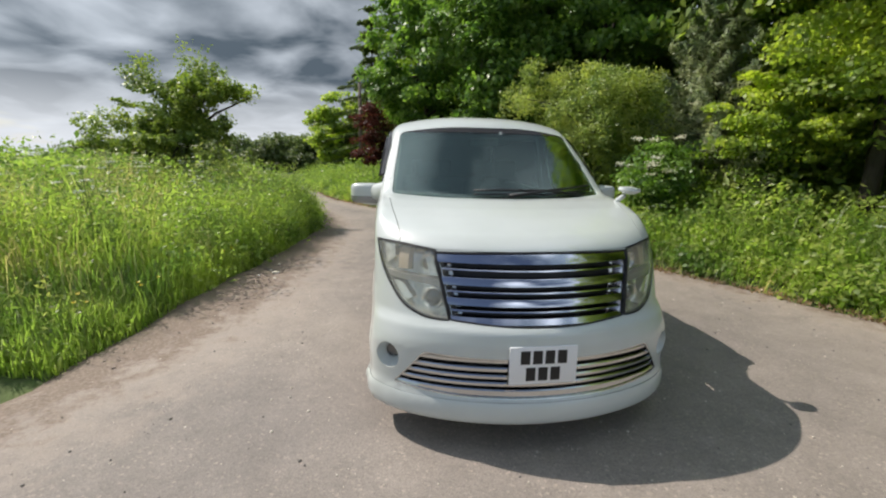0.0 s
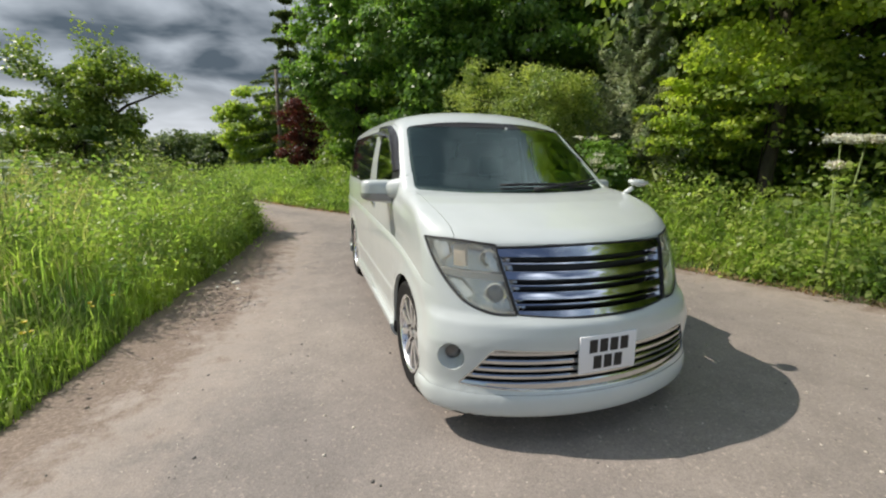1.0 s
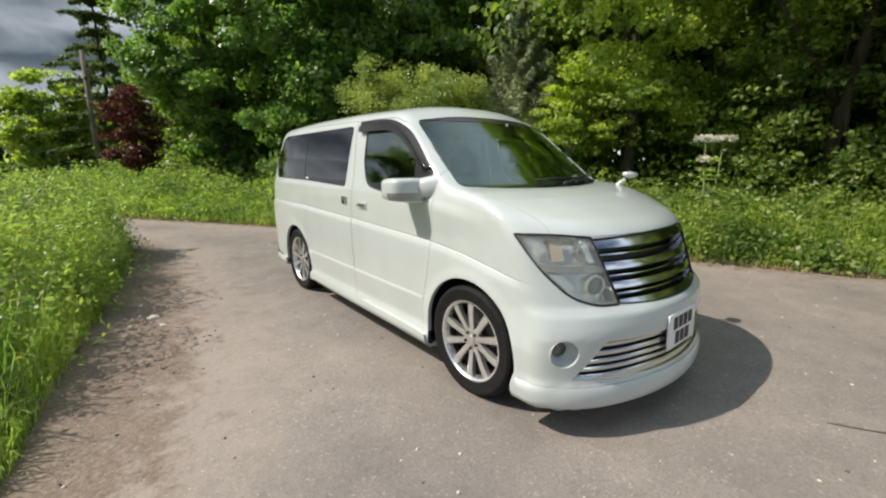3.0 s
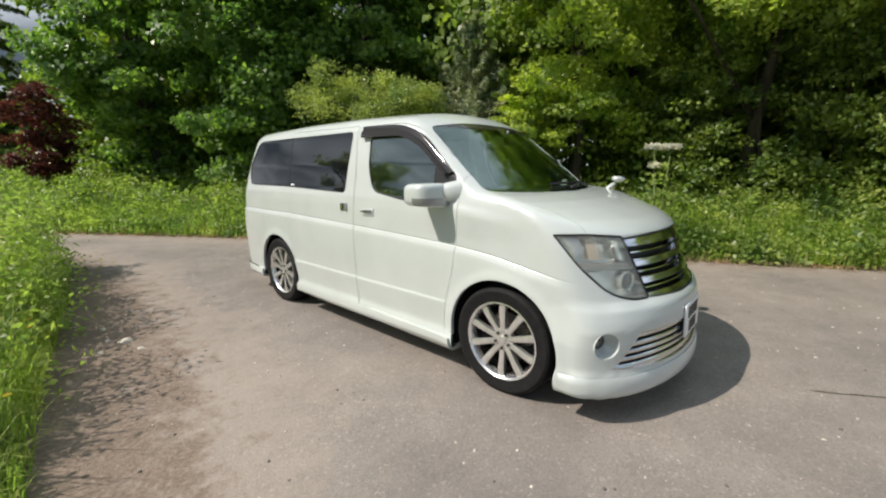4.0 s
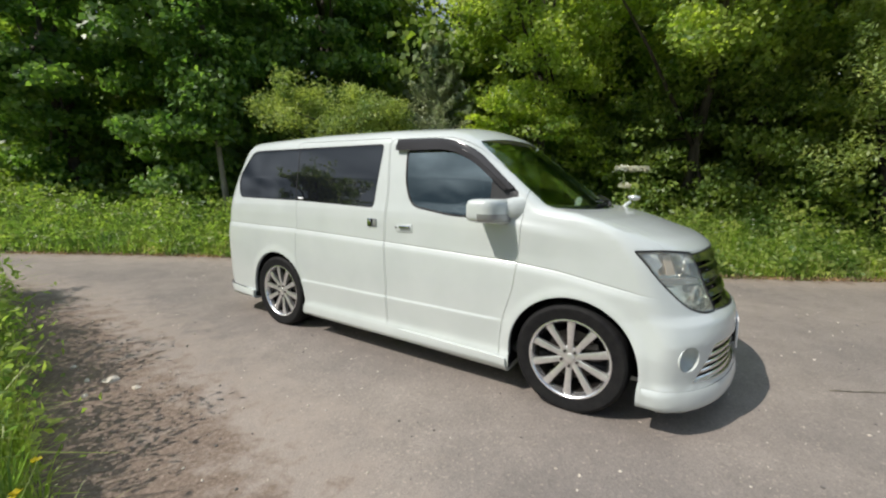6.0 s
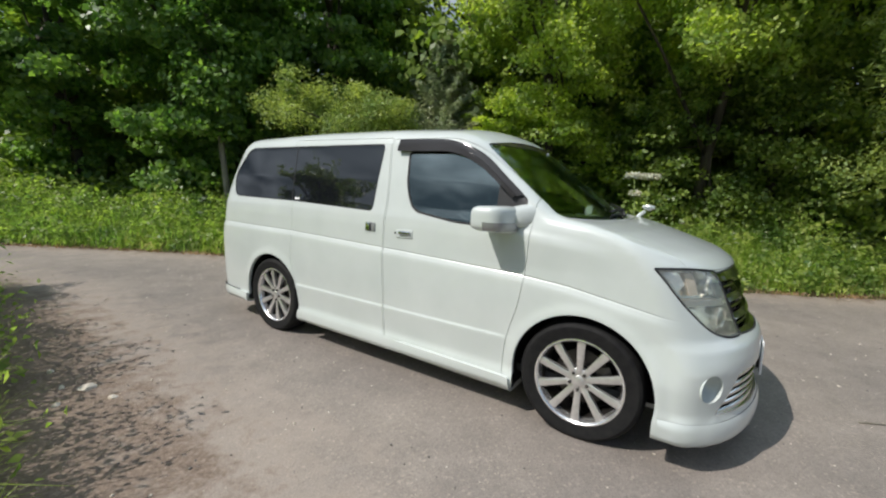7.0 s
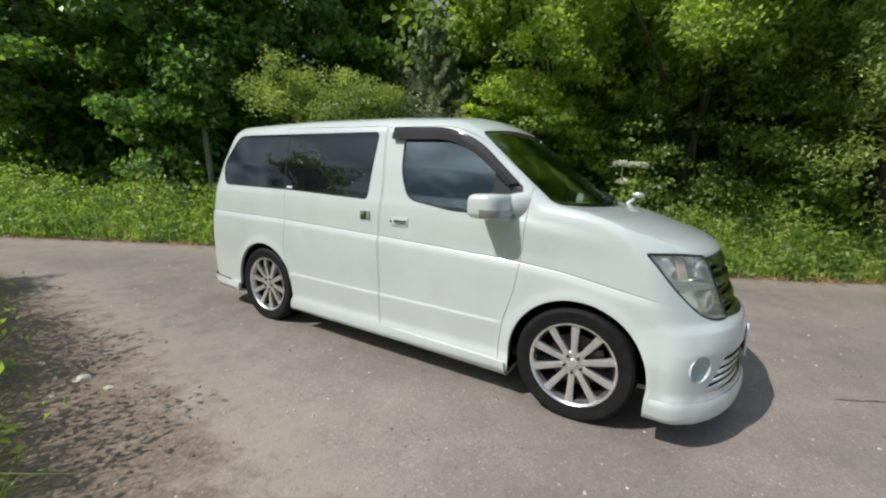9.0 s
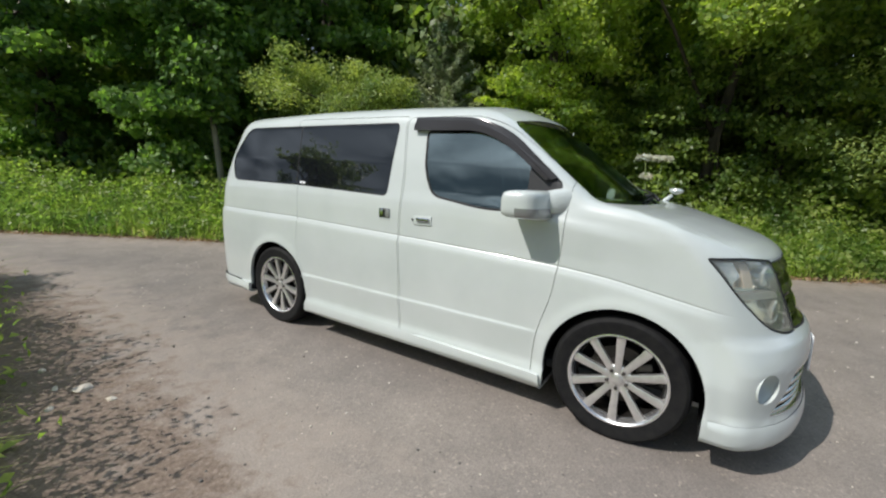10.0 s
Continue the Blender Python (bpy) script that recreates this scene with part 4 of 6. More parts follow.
for s in (-1, 1):
    lp = lamp_3d(s)
    lens = own(carve(CLEAR_PANE.copy(), [("INTERSECT", prism(LAMP, lp, 0.3, 1.3))], "headlamp", M["lens"], label="large slanting headlamp with hazy lens"))
    own(carve(shell_mesh(-0.0005, -0.02), [("INTERSECT", prism(LAMP, lp, 0.3, 1.3)), ("DIFFERENCE", prism(grown(LAMP, -0.007), lp, 0.3, 1.3))], "seal", M["seal"]), lens)
    own(carve(shell_mesh(-0.07, -0.078), [("INTERSECT", prism(grown(LAMP, 0.02), lp, 0.3, 1.3))], "reflector", M["lamp_grey"]), lens)
    own(carve(shell_mesh(-0.02, -0.072), [("INTERSECT", prism(grown(LAMP, 0.003), lp, 0.3, 1.3)), ("DIFFERENCE", prism(grown(LAMP, -0.006), lp, 0.3, 1.3))], "housing", M["reflector"]), lens)
    # bowl shaped lamps and the bar between them
    own(carve(shell_mesh(-0.025, -0.07), [("INTERSECT", prism([(-0.30, 0.925), (0.10, 0.905), (0.108, 0.872), (-0.27, 0.895)], lp, 0.3, 1.3)), ("INTERSECT", prism(grown(LAMP, -0.004), lp, 0.3, 1.3))], "divider", M["lamp_bar"]), lens)
    for poly in ([(-0.045, 1.052), (-0.005, 1.050), (0.060, 0.925), (0.020, 0.925)], [(0.118, 0.868), (0.140, 0.868), (0.180, 0.735), (0.150, 0.735)], [(-0.33, 1.06), (-0.24, 1.06), (-0.21, 1.00), (-0.26, 0.96)], [(-0.20, 0.875), (-0.13, 0.870), (-0.05, 0.80), (-0.09, 0.775)]):
        own(carve(shell_mesh(-0.030, -0.07), [("INTERSECT", prism(poly, lp, 0.3, 1.3)), ("INTERSECT", prism(grown(LAMP, -0.006), lp, 0.3, 1.3))], "reflector_facet", M["reflector"]), lens)
    own(carve(shell_mesh(-0.035, -0.07), [("INTERSECT", prism([(-0.20, 1.05), (-0.135, 1.05), (-0.115, 0.94), (-0.18, 0.94)], lp, 0.3, 1.3)), ("INTERSECT", prism(grown(LAMP, -0.004), lp, 0.3, 1.3))], "indicator_cell", M["amber"]), lens)
    q = math.sqrt(0.5)
    for u, z, r in ((0.055, 0.806, 0.052), (0.000, 0.985, 0.046)):
        deep = 0.0
        for k in range(60):
            d = 0.2 + k * 0.015
            if van_f(*[np.array([c]) for c in lp(u, z, d)])[0] > -0.028:
                deep = d - 0.015
                break
        at = facing(lp(u, z, deep), (s * 0.35, -0.94, 0.0))
        if r > 0.051:
            place(part("projector", lathe_bm([(-0.05, 0.050), (0.006, 0.062), (0.012, 0.056), (0.006, 0.048), (-0.004, 0.047)], 32), M["reflector"]), at, lens)
            place(part("bulb", lathe_bm([(-0.02, 0.047), (0.000, 0.045), (0.012, 0.034), (0.019, 0.014), (0.020, 0.002)], 32), M["bulb"]), at, lens)
        else:
            place(part("lamp_bowl", lathe_bm([(-0.042, r * 0.35), (-0.03, r * 0.7), (0.0, r), (0.004, r + 0.004), (-0.005, r + 0.006), (-0.045, r * 0.6)], 28), M["reflector"]), at, lens)
            place(part("bulb", lathe_bm([(-0.042, 0.010), (-0.012, 0.011), (-0.004, 0.006)], 16), M["amber"]), at, lens)
    # fog lamp in its round hollow
    fp = Vector(fog_3d(s)(0.0, 0.484, -0.068))
    fog = place(part("fog_lamp", lathe_bm([(-0.05, 0.036), (-0.03, 0.046), (0.002, 0.045), (0.006, 0.042), (0.002, 0.0405), (-0.02, 0.038)], 32), M["lamp_bar"]), facing(fp, (s * 0.30, -0.95, 0.0)))
    place(part("reflector", lathe_bm([(-0.032, 0.010), (-0.026, 0.029), (-0.012, 0.0385), (-0.016, 0.0385), (-0.034, 0.025)], 32), M["reflector"]), Matrix.Identity(4), fog)
    place(part("lens", lathe_bm([(-0.006, 0.039), (-0.002, 0.0405), (0.003, 0.025), (0.005, 0.003)], 32), M["fog_glass"]), Matrix.Identity(4), fog)
    place(part("fog_lamp_hollow", lathe_bm([(0.004, 0.0755), (-0.004, 0.076), (-0.040, 0.070), (-0.062, 0.040), (-0.056, 0.039), (-0.034, 0.060), (-0.010, 0.0715)], 32, closed=True), M["paint"]), facing(fog_3d(s)(0, 0.484, -0.012), (s * 0.51, -0.86, 0.0)))

# front lip under the bumper
lip_poly = [(-1.3, 0.12), (-0.433, 0.12), (-0.433, 0.300), (-1.3, 0.300)]
own(carve(shell_mesh(0.003, -0.02), [("INTERSECT", prism(lip_poly, lambda u, v, d: (d, u, v), -1.3, 1.3))], "front_lip", M["paint"], label="white lip spoiler below the bumper"))

# rubber air deflectors that hang before the front wheels
for s in (-1, 1):
    flap = box_bm(0.56, -0.545, 0.105, 0.80, -0.533, 0.20, 0.004)
    for v in flap.verts:
        v.co.y += 0.10 * (v.co.x - 0.56)
        v.co.x *= s
    if s < 0:
        bmesh.ops.reverse_faces(flap, faces=flap.faces[:])
    own(part("air_deflector", flap, M["seal"], None, "black rubber flap"))

# side skirts with a ledge along their tops, and the rear bumper's flared foot
for s in (-1, 1):
    own(carve(shell_mesh(0.024, -0.02), [("INTERSECT", prism(rounded([(0.424, 0.262), (0.416, 0.13), (2.545, 0.13), (2.525, 0.300)], 0.015), side_3d(s), 0.6, 1.3))], "side_skirt", M["paint"], label="white side skirt below the doors"))
own(carve(shell_mesh(0.020, -0.02), [("INTERSECT", prism([(3.362, 0.12), (4.4, 0.12), (4.4, 0.33), (3.366, 0.30)], lambda u, v, d: (d, u, v), -1.3, 1.3))], "rear_lip", M["paint"], label="white lip below the rear bumper"))

# number plate, lettering as plain bars
plate_at = pose(-0.018, -0.899, 0.510, -2, 0, 0)
plate = place(part("number_plate", box_bm(-0.182, -0.006, -0.103, 0.182, 0.006, 0.103, 0.004), M["plate"], None, "white plate with plain black bars"), plate_at)
place(part("plate_bracket", box_bm(-0.15, 0.007, -0.07, 0.15, 0.05, 0.07, 0.004), M["black"]), plate_at @ pose(0, 0, 0), None)
for row, count, x0 in ((0.046, 4, -0.124), (-0.045, 3, -0.093)):
    for k in range(count):
        x = x0 + k * 0.066
        place(part("bar", box_bm(x, -0.0085, row - 0.036, x + 0.050, -0.0055, row + 0.036), M["ink"]), Matrix.Identity(4), plate)

# wheels
def spoke_bm(a):
    bm = bmesh.new()
    rows = [(0.045, 0.018, -0.026), (0.11, 0.0185, -0.020), (0.19, 0.0215, -0.012), (0.247, 0.0250, -0.014)]
    vs = []
    for r, w, x in rows:
        vs.append([bm.verts.new((x, r, -w)), bm.verts.new((x + 0.004, r, -w * 0.55)), bm.verts.new((x + 0.004, r, w * 0.55)), bm.verts.new((x, r, w)), bm.verts.new((x - 0.035, r, w * 0.8)), bm.verts.new((x - 0.035, r, -w * 0.8))])
    for p, q in zip(vs, vs[1:]):
        for k in range(6):
            bm.faces.new((p[k], p[(k + 1) % 6], q[(k + 1) % 6], q[k]))
    bm.faces.new(vs[0][::-1])
    bm.faces.new(vs[-1])
    bmesh.ops.recalc_face_normals(bm, faces=bm.faces[:])
    bmesh.ops.rotate(bm, verts=bm.verts[:], cent=(0, 0, 0), matrix=Matrix.Rotation(a, 3, "X"))
    return bm


TYRE = [(-0.020, 0.249), (-0.004, 0.259), (0.002, 0.267), (0.003, 0.281), (0.014, 0.3145), (0.014, 0.3345), (0.003, 0.3505), (-0.020, 0.3605), (-0.045, 0.3630), (-0.062, 0.3635), (-0.064, 0.3565), (-0.070, 0.3565), (-0.072, 0.3640),
        (-0.105, 0.3645), (-0.107, 0.3565), (-0.115, 0.3565), (-0.117, 0.3645), (-0.150, 0.3640), (-0.152, 0.3565), (-0.158, 0.3565), (-0.160, 0.3635), (-0.20, 0.3605), (-0.222, 0.3470), (-0.228, 0.3085), (-0.215, 0.262)]
RIM = [(-0.210, 0.262), (-0.200, 0.250), (-0.10, 0.240), (-0.055, 0.244), (-0.030, 0.252), (-0.012, 0.256), (0.000, 0.262), (0.004, 0.268), (0.003, 0.276), (-0.006, 0.275), (-0.02, 0.262), (-0.06, 0.256), (-0.11, 0.252)]
RIM = [(x, 0.95 * r) for x, r in RIM]


def wheel_at(x, y, s, spin):
    m = pose(x, y, 0.351, 0, 0, 0 if s > 0 else 180) @ pose(0, 0, 0, spin, 0, 0)
    w = place(part("wheel", lathe_bm(RIM, 72, closed=True), M["polished"], None, "ten spoke silver alloy wheel with low tyre"), m)
    place(part("tyre", lathe_bm(TYRE, 72, closed=True), M["rubber"], angle=28), Matrix.Identity(4), w)
    place(part("hub", lathe_bm([(-0.075, 0.07), (-0.03, 0.078), (-0.024, 0.07), (-0.022, 0.03), (-0.022, 0.004)], 40), M["alloy"]), Matrix.Identity(4), w)
    place(part("hub_cap", lathe_bm([(-0.03, 0.033), (-0.014, 0.031), (-0.010, 0.022), (-0.008, 0.003)], 32), M["alloy"]), Matrix.Identity(4), w)
    place(part("brake_disc", lathe_bm([(-0.13, 0.165), (-0.105, 0.165), (-0.104, 0.09), (-0.085, 0.085), (-0.084, 0.01)], 48), M["steel"]), Matrix.Identity(4), w)
    # Added dark disc and liner: shade inside the wheel is put into their colour.
    place(part("backing", lathe_bm([(-0.19, 0.232), (-0.185, 0.232), (-0.184, 0.01)], 40), M["well"]), Matrix.Identity(4), w)
    place(part("barrel", lathe_bm([(-0.19, 0.2285), (-0.10, 0.2245), (-0.045, 0.2285), (-0.045, 0.2295), (-0.10, 0.2262), (-0.19, 0.231)], 48, closed=True), M["steel"]), Matrix.Identity(4), w)
    place(part("caliper", box_bm(-0.15, 0.09, -0.06, -0.075, 0.185, 0.06, 0.01), M["steel"]), Matrix.Identity(4), w)
    for k in range(10):
        place(part("spoke", spoke_bm(2 * math.pi * k / 10), M["alloy"]), Matrix.Identity(4), w)
    for k in range(5):
        a = 2 * math.pi * (k + 0.5) / 5
        place(part("wheel_nut", lathe_bm([(-0.04, 0.0115), (-0.010, 0.0105), (-0.006, 0.007), (-0.006, 0.001)], 6), M["steel"]), pose(0, 0.053 * math.cos(a), 0.053 * math.sin(a)), w)
    for k in range(30):
        a = 2 * math.pi * (k + 0.5) / 30
        place(part("rivet", lathe_bm([(-0.02, 0.0045), (0.0005, 0.004), (0.002, 0.002)], 6), M["steel"]), pose(-0.0125, 0.2437 * math.cos(a), 0.2437 * math.sin(a)), w)
    return w


for s in (-1, 1):
    wheel_at(s * 0.884, 0.0, s, 18)
    wheel_at(s * 0.876, 2.95, s, 27)
    # arch liners
    for wy in (0.0, 2.95):
        bm = bmesh.new()
        arcs = np.linspace(radians(-18), radians(198), 34)
        rings = []
        for x, r in ((0.842, 0.420), (0.60, 0.424), (0.58, 0.416), (0.575, 0.04)):
            rings.append([bm.verts.new((s * (x + (0.026 if x > 0.8 and math.sin(a) > -0.1 else 0)), wy + r * math.cos(a), 0.348 + r * math.sin(a))) for a in arcs])
        for a, b in zip(rings, rings[1:]):
            for k in range(len(arcs) - 1):
                bm.faces.new((a[k], a[k + 1], b[k + 1], b[k]))
        own(part("arch_liner", bm, M["well"]))

# door mirrors, with clear indicator strip
for s in (-1, 1):
    bm = bmesh.new()
    bmesh.ops.create_cube(bm, size=2.0)
    bmesh.ops.subdivide_edges(bm, edges=bm.edges[:], cuts=7, use_grid_fill=True)
    for v in bm.verts:
        p = v.co.copy()
        k = (abs(p.x) ** 6 + abs(p.y) ** 5 + abs(p.z) ** 5) ** 0.19
        p /= k
        x = 0.985 + 0.118 * p.x
        y = 0.565 + 0.092 * p.y - 0.05 * (1 - p.x) * 0.5 + 0.025 * (p.x > 0) * p.x ** 2
        z = 1.276 + (0.082 - 0.008 * p.x) * p.z + 0.006 * p.x
        v.co = (s * x, y, z)
    if s < 0:
        bmesh.ops.reverse_faces(bm, faces=bm.faces[:])
    shape = bm.copy()
    mirror = own(part("door_mirror", bm, M["paint"], None, "white door mirror with clear indicator strip", 60))
    arm = bmesh.new()
    rings = []
    for x, y, hy, hz, z in ((0.85, 0.40, 0.075, 0.075, 1.30), (0.90, 0.45, 0.07, 0.065, 1.295), (0.95, 0.51, 0.065, 0.055, 1.285)):
        rings.append([arm.verts.new((s * x, y + hy * math.cos(a), z + hz * math.copysign(abs(math.sin(a)) ** 0.7, math.sin(a)))) for a in np.linspace(0, 2 * math.pi, 20, endpoint=False)])
    for a, b in zip(rings, rings[1:]):
        for k in range(20):
            arm.faces.new((a[k], a[(k + 1) % 20], b[(k + 1) % 20], b[k]))
    arm.faces.new(rings[0]); arm.faces.new(rings[-1][::-1])
    bmesh.ops.recalc_face_normals(arm, faces=arm.faces[:])
    own(part("mirror_arm", arm, M["paint"], angle=50), mirror)
    strip = shape.copy()
    shape.free()
    bmesh.ops.translate(strip, verts=strip.verts[:], vec=(-s * 0.985, -0.56, -1.276))
    bmesh.ops.scale(strip, verts=strip.verts[:], vec=(1.02, 1.035, 1.02))
    bmesh.ops.translate(strip, verts=strip.verts[:], vec=(s * 0.985, 0.56, 1.276))
    for at, no in (((0, 0, 1.262), (0, 0, 1)), ((0, 0, 1.208), (0, 0, -1)), ((0, 0.575, 0), (0, 1, 0)), ((s * 0.895, 0, 0), (-s, 0, 0))):
        bmesh.ops.bisect_plane(strip, geom=strip.verts[:] + strip.edges[:] + strip.faces[:], plane_co=at, plane_no=no, clear_outer=True)
        bmesh.ops.holes_fill(strip, edges=strip.edges[:])
    own(part("indicator", strip, M["indicator"], None, "clear indicator lens"), mirror)
    own(part("mirror_glass", box_bm(s * 1.01 - 0.085, 0.648, 1.225, s * 1.01 + 0.085, 0.656, 1.335, 0.003), M["chrome"]), mirror)
    # black sail at the door's front corner
    own(carve(shell_mesh(0.003, -0.01), [("INTERSECT", prism(rounded([(0.41, 1.262), (0.405, 1.395), (0.60, 1.548), (0.60, 1.235)], 0.015), side_3d(s), 0.45, 1.3))], "corner_sail", M["black"]), doors[s][0])
    # smoked rain visor over the door glass
    VIS = rounded([(1.468, 1.803), (1.0, 1.792), (0.76, 1.706), (0.43, 1.432), (0.478, 1.415), (0.745, 1.618), (0.96, 1.708), (1.468, 1.716)], [0.01, 0.15, 0.15, 0.01, 0.01, 0.15, 0.15, 0.01])
    visor = own(carve(shell_mesh(0.020, 0.004), [("INTERSECT", prism(VIS, side_3d(s), 0.45, 1.3))], "rain_visor", M["visor"], label="smoked plastic rain visor"), doors[s][0])
    VIS_LOW = rounded([(1.466, 1.762), (1.0, 1.752), (0.775, 1.672), (0.47, 1.425), (0.490, 1.412), (0.750, 1.615), (0.965, 1.705), (1.466, 1.713)], [0.01, 0.15, 0.15, 0.01, 0.01, 0.15, 0.15, 0.01])
    own(carve(shell_mesh(0.034, 0.012), [("INTERSECT", prism(VIS_LOW, side_3d(s), 0.45, 1.3))], "rain_visor_edge", M["visor"]), doors[s][0])
    # handles
    hx = 0.893
    handle = box_bm(-0.006, -0.075, -0.031, 0.004, 0.075, 0.031, 0.0035)
    grip = box_bm(0.0, -0.060, -0.004, 0.019, 0.046, 0.020, 0.007, 3)
    for b in (handle, grip):
        bmesh.ops.scale(b, vec=(s, 1, 1), verts=b.verts[:])
        if s < 0:
            bmesh.ops.reverse_faces(b, faces=b.faces[:])
    at = pose(s * hx, 1.325, 1.106, -2, 0, 0)
    hcup = place(part("handle", handle, M["paint"]), at, doors[s][0])
    ggrip = place(part("grip", grip, M["chrome"]), at, doors[s][0])
    place(part("key_hole", lathe_bm([(0, 0.009), (0.006, 0.008), (0.0065, 0.002)], 16), M["steel"]), facing((s * (hx + 0.001), 1.405, 1.108), (s, 0, 0)), doors[s][0])
    for dy, w, material in ((-0.030, 0.019, "indicator"), (0.030, 0.019, "dull_chrome"), (0.0, 0.008, "black")):
        b = box_bm(-0.006, -w, -0.034, 0.0065, w, 0.034, 0.004)
        place(part("handle", b, M[material]), pose(s * hx, 1.664 + dy, 1.132), doors[s][1])
    own(carve(shell_mesh(0.0015, -0.002), [("INTERSECT", prism(rounded([(1.612, 1.162), (1.612, 1.08), (1.728, 1.086), (1.728, 1.166)], 0.012), side_3d(s), 0.45, 1.3))], "handle_plate", M["paint"]), doors[s][1])

# the small parking mirror on the far wing
wing = own(part("parking_mirror", lathe_bm([(0, 0.001), (0.008, 0.03), (0.03, 0.052), (0.05, 0.048), (0.06, 0.02), (0.062, 0.001)], 24), M["paint"], None, "small white parking mirror on a stalk"))
wing.matrix_basis = pose(0.862, -0.070, 1.328, 0, -84, 0) @ Matrix.Diagonal((0.9, 1.1, 1.6, 1))
v, f = tube([(0.790, 0.060, 1.19), (0.806, 0.035, 1.24), (0.828, -0.005, 1.285), (0.850, -0.045, 1.322)], [0.026, 0.020, 0.018, 0.016], 10)
own(put_mesh("stalk", v, f, M["paint"], smooth=True))


def on_screen(x, z, off=0.0):
    y = (z - 1.285) / 0.76 + 0.30 * x * x
    return (x, y - off * 0.6, z + off * 0.8)


# wipers, mirror, sticker
for pts in ([(0.58, 1.292), (0.3, 1.318), (-0.05, 1.322), (-0.22, 1.317)], [(0.02, 1.286), (0.28, 1.314), (0.52, 1.334), (0.70, 1.352)]):
    v, f = tube([on_screen(x, z, 0.028) for x, z in pts], [0.012, 0.010, 0.009, 0.007], 8)
    wiper = own(put_mesh("wiper", v, f, M["black"], smooth=True))
    v, f = tube([on_screen(x, z - 0.014, 0.012) for x, z in pts[1:]], [0.007, 0.008, 0.006], 6)
    own(put_mesh("blade", v, f, M["black"], smooth=True), wiper)
cowl = carve(shell_mesh(-0.010, -0.03), [("INTERSECT", prism([(-0.78, 1.22), (0.78, 1.22), (0.785, 1.318), (0.5, 1.309), (0.0, 1.304), (-0.5, 1.309), (-0.785, 1.318)], front_3d, -0.25, 0.5)), ("INTERSECT", prism([(-0.79, -0.12), (-0.79, 0.25), (0.79, 0.25), (0.79, -0.12)], lambda u, v, d: (u, v, d), 1.15, 1.6))], "scuttle_panel", M["black"])
own(cowl)
st = on_screen(0.11, 1.765, 0.002)
own(part("sticker", box_bm(st[0] - 0.012, st[1] - 0.002, st[2] - 0.01, st[0] + 0.012, st[1], st[2] + 0.01), M["plate"]))
rv = own(part("rear_view_mirror", box_bm(-0.02 - 0.12, 0.66, 1.66, -0.02 + 0.12, 0.70, 1.73, 0.015, 3), M["cabin"]))

# cabin
floor_pan = own(part("floor_pan", box_bm(-0.80, -0.35, 0.27, 0.80, 3.75, 0.33, 0.02), M["cabin"]))
own(part("bulkhead", box_bm(-0.56, -0.42, 0.25, 0.56, 0.05, 0.92, 0.04), M["cabin"]))
dash = box_bm(-0.74, 0.02, 0.72, 0.74, 0.62, 1.24, 0.06, 3)
for v in dash.verts:
    if v.co.z > 1.1:
        v.co.z += 0.02 - 0.05 * (v.co.y < 0.3)
    v.co.y += 0.18 * (v.co.x / 0.74) ** 2 * (v.co.y < 0.4)
own(part("dashboard", dash, M["cabin"]))
v, f = tube([(-0.38 + 0.185 * math.cos(a), 0.74 + 0.06 * math.sin(a), 1.10 + 0.175 * math.sin(a)) for a in np.linspace(0, 2 * math.pi, 33)], [0.016] * 33, 8)
own(put_mesh("steering_wheel", v, f, M["cabin"], smooth=True))
v, f = tube([(-0.38, 0.5, 1.0), (-0.38, 0.74, 1.10)], [0.05, 0.06], 12)
own(put_mesh("steering_column", v, f, M["cabin"], smooth=True))


def seat_at(x, y, w):
    seat = own(part("seat", box_bm(x - w, y - 0.27, 0.52, x + w, y + 0.27, 0.72, 0.06, 3), M["cloth"], None, "dark cloth seat with headrest"))
    b = box_bm(x - w, y + 0.2, 0.66, x + w, y + 0.36, 1.32, 0.06, 3)
    for v in b.verts:
        v.co.y += (v.co.z - 0.66) * 0.22
        v.co.x = x + (v.co.x - x) * (1.0 - 0.16 * max(0, v.co.z - 1.0))
    own(part("backrest", b, M["cloth"]), seat)
    own(part("headrest", box_bm(x - 0.13, y + 0.34, 1.36, x + 0.13, y + 0.46, 1.55, 0.045, 3), M["cloth"]), seat)
    v, f = tube([(x, y + 0.38, 1.28), (x, y + 0.40, 1.40)], [0.02, 0.02], 8)
    own(put_mesh("headrest_post", v, f, M["cabin"]), seat)
    own(part("seat_base", box_bm(x - w * 0.8, y - 0.2, 0.33, x + w * 0.8, y + 0.22, 0.53, 0.02), M["cabin"]), seat)


for x, y, w in ((-0.40, 1.12, 0.25), (0.40, 1.12, 0.25), (-0.40, 2.1, 0.25), (0.40, 2.1, 0.25), (0.0, 3.1, 0.62)):
    seat_at(x, y, w)
headliner = own(carve(shell_mesh(-0.03, -0.04), [("INTERSECT", prism([(-0.72, 0.75), (0.72, 0.75), (0.72, 3.6), (-0.72, 3.6)], lambda u, v, d: (u, v, d), 1.5, 2.1))], "headliner", M["cloth"]))


# ---- plants ----
rng = np.random.default_rng(7)


def unit(v):
    return v / (np.linalg.norm(v, axis=-1, keepdims=True) + 1e-9)


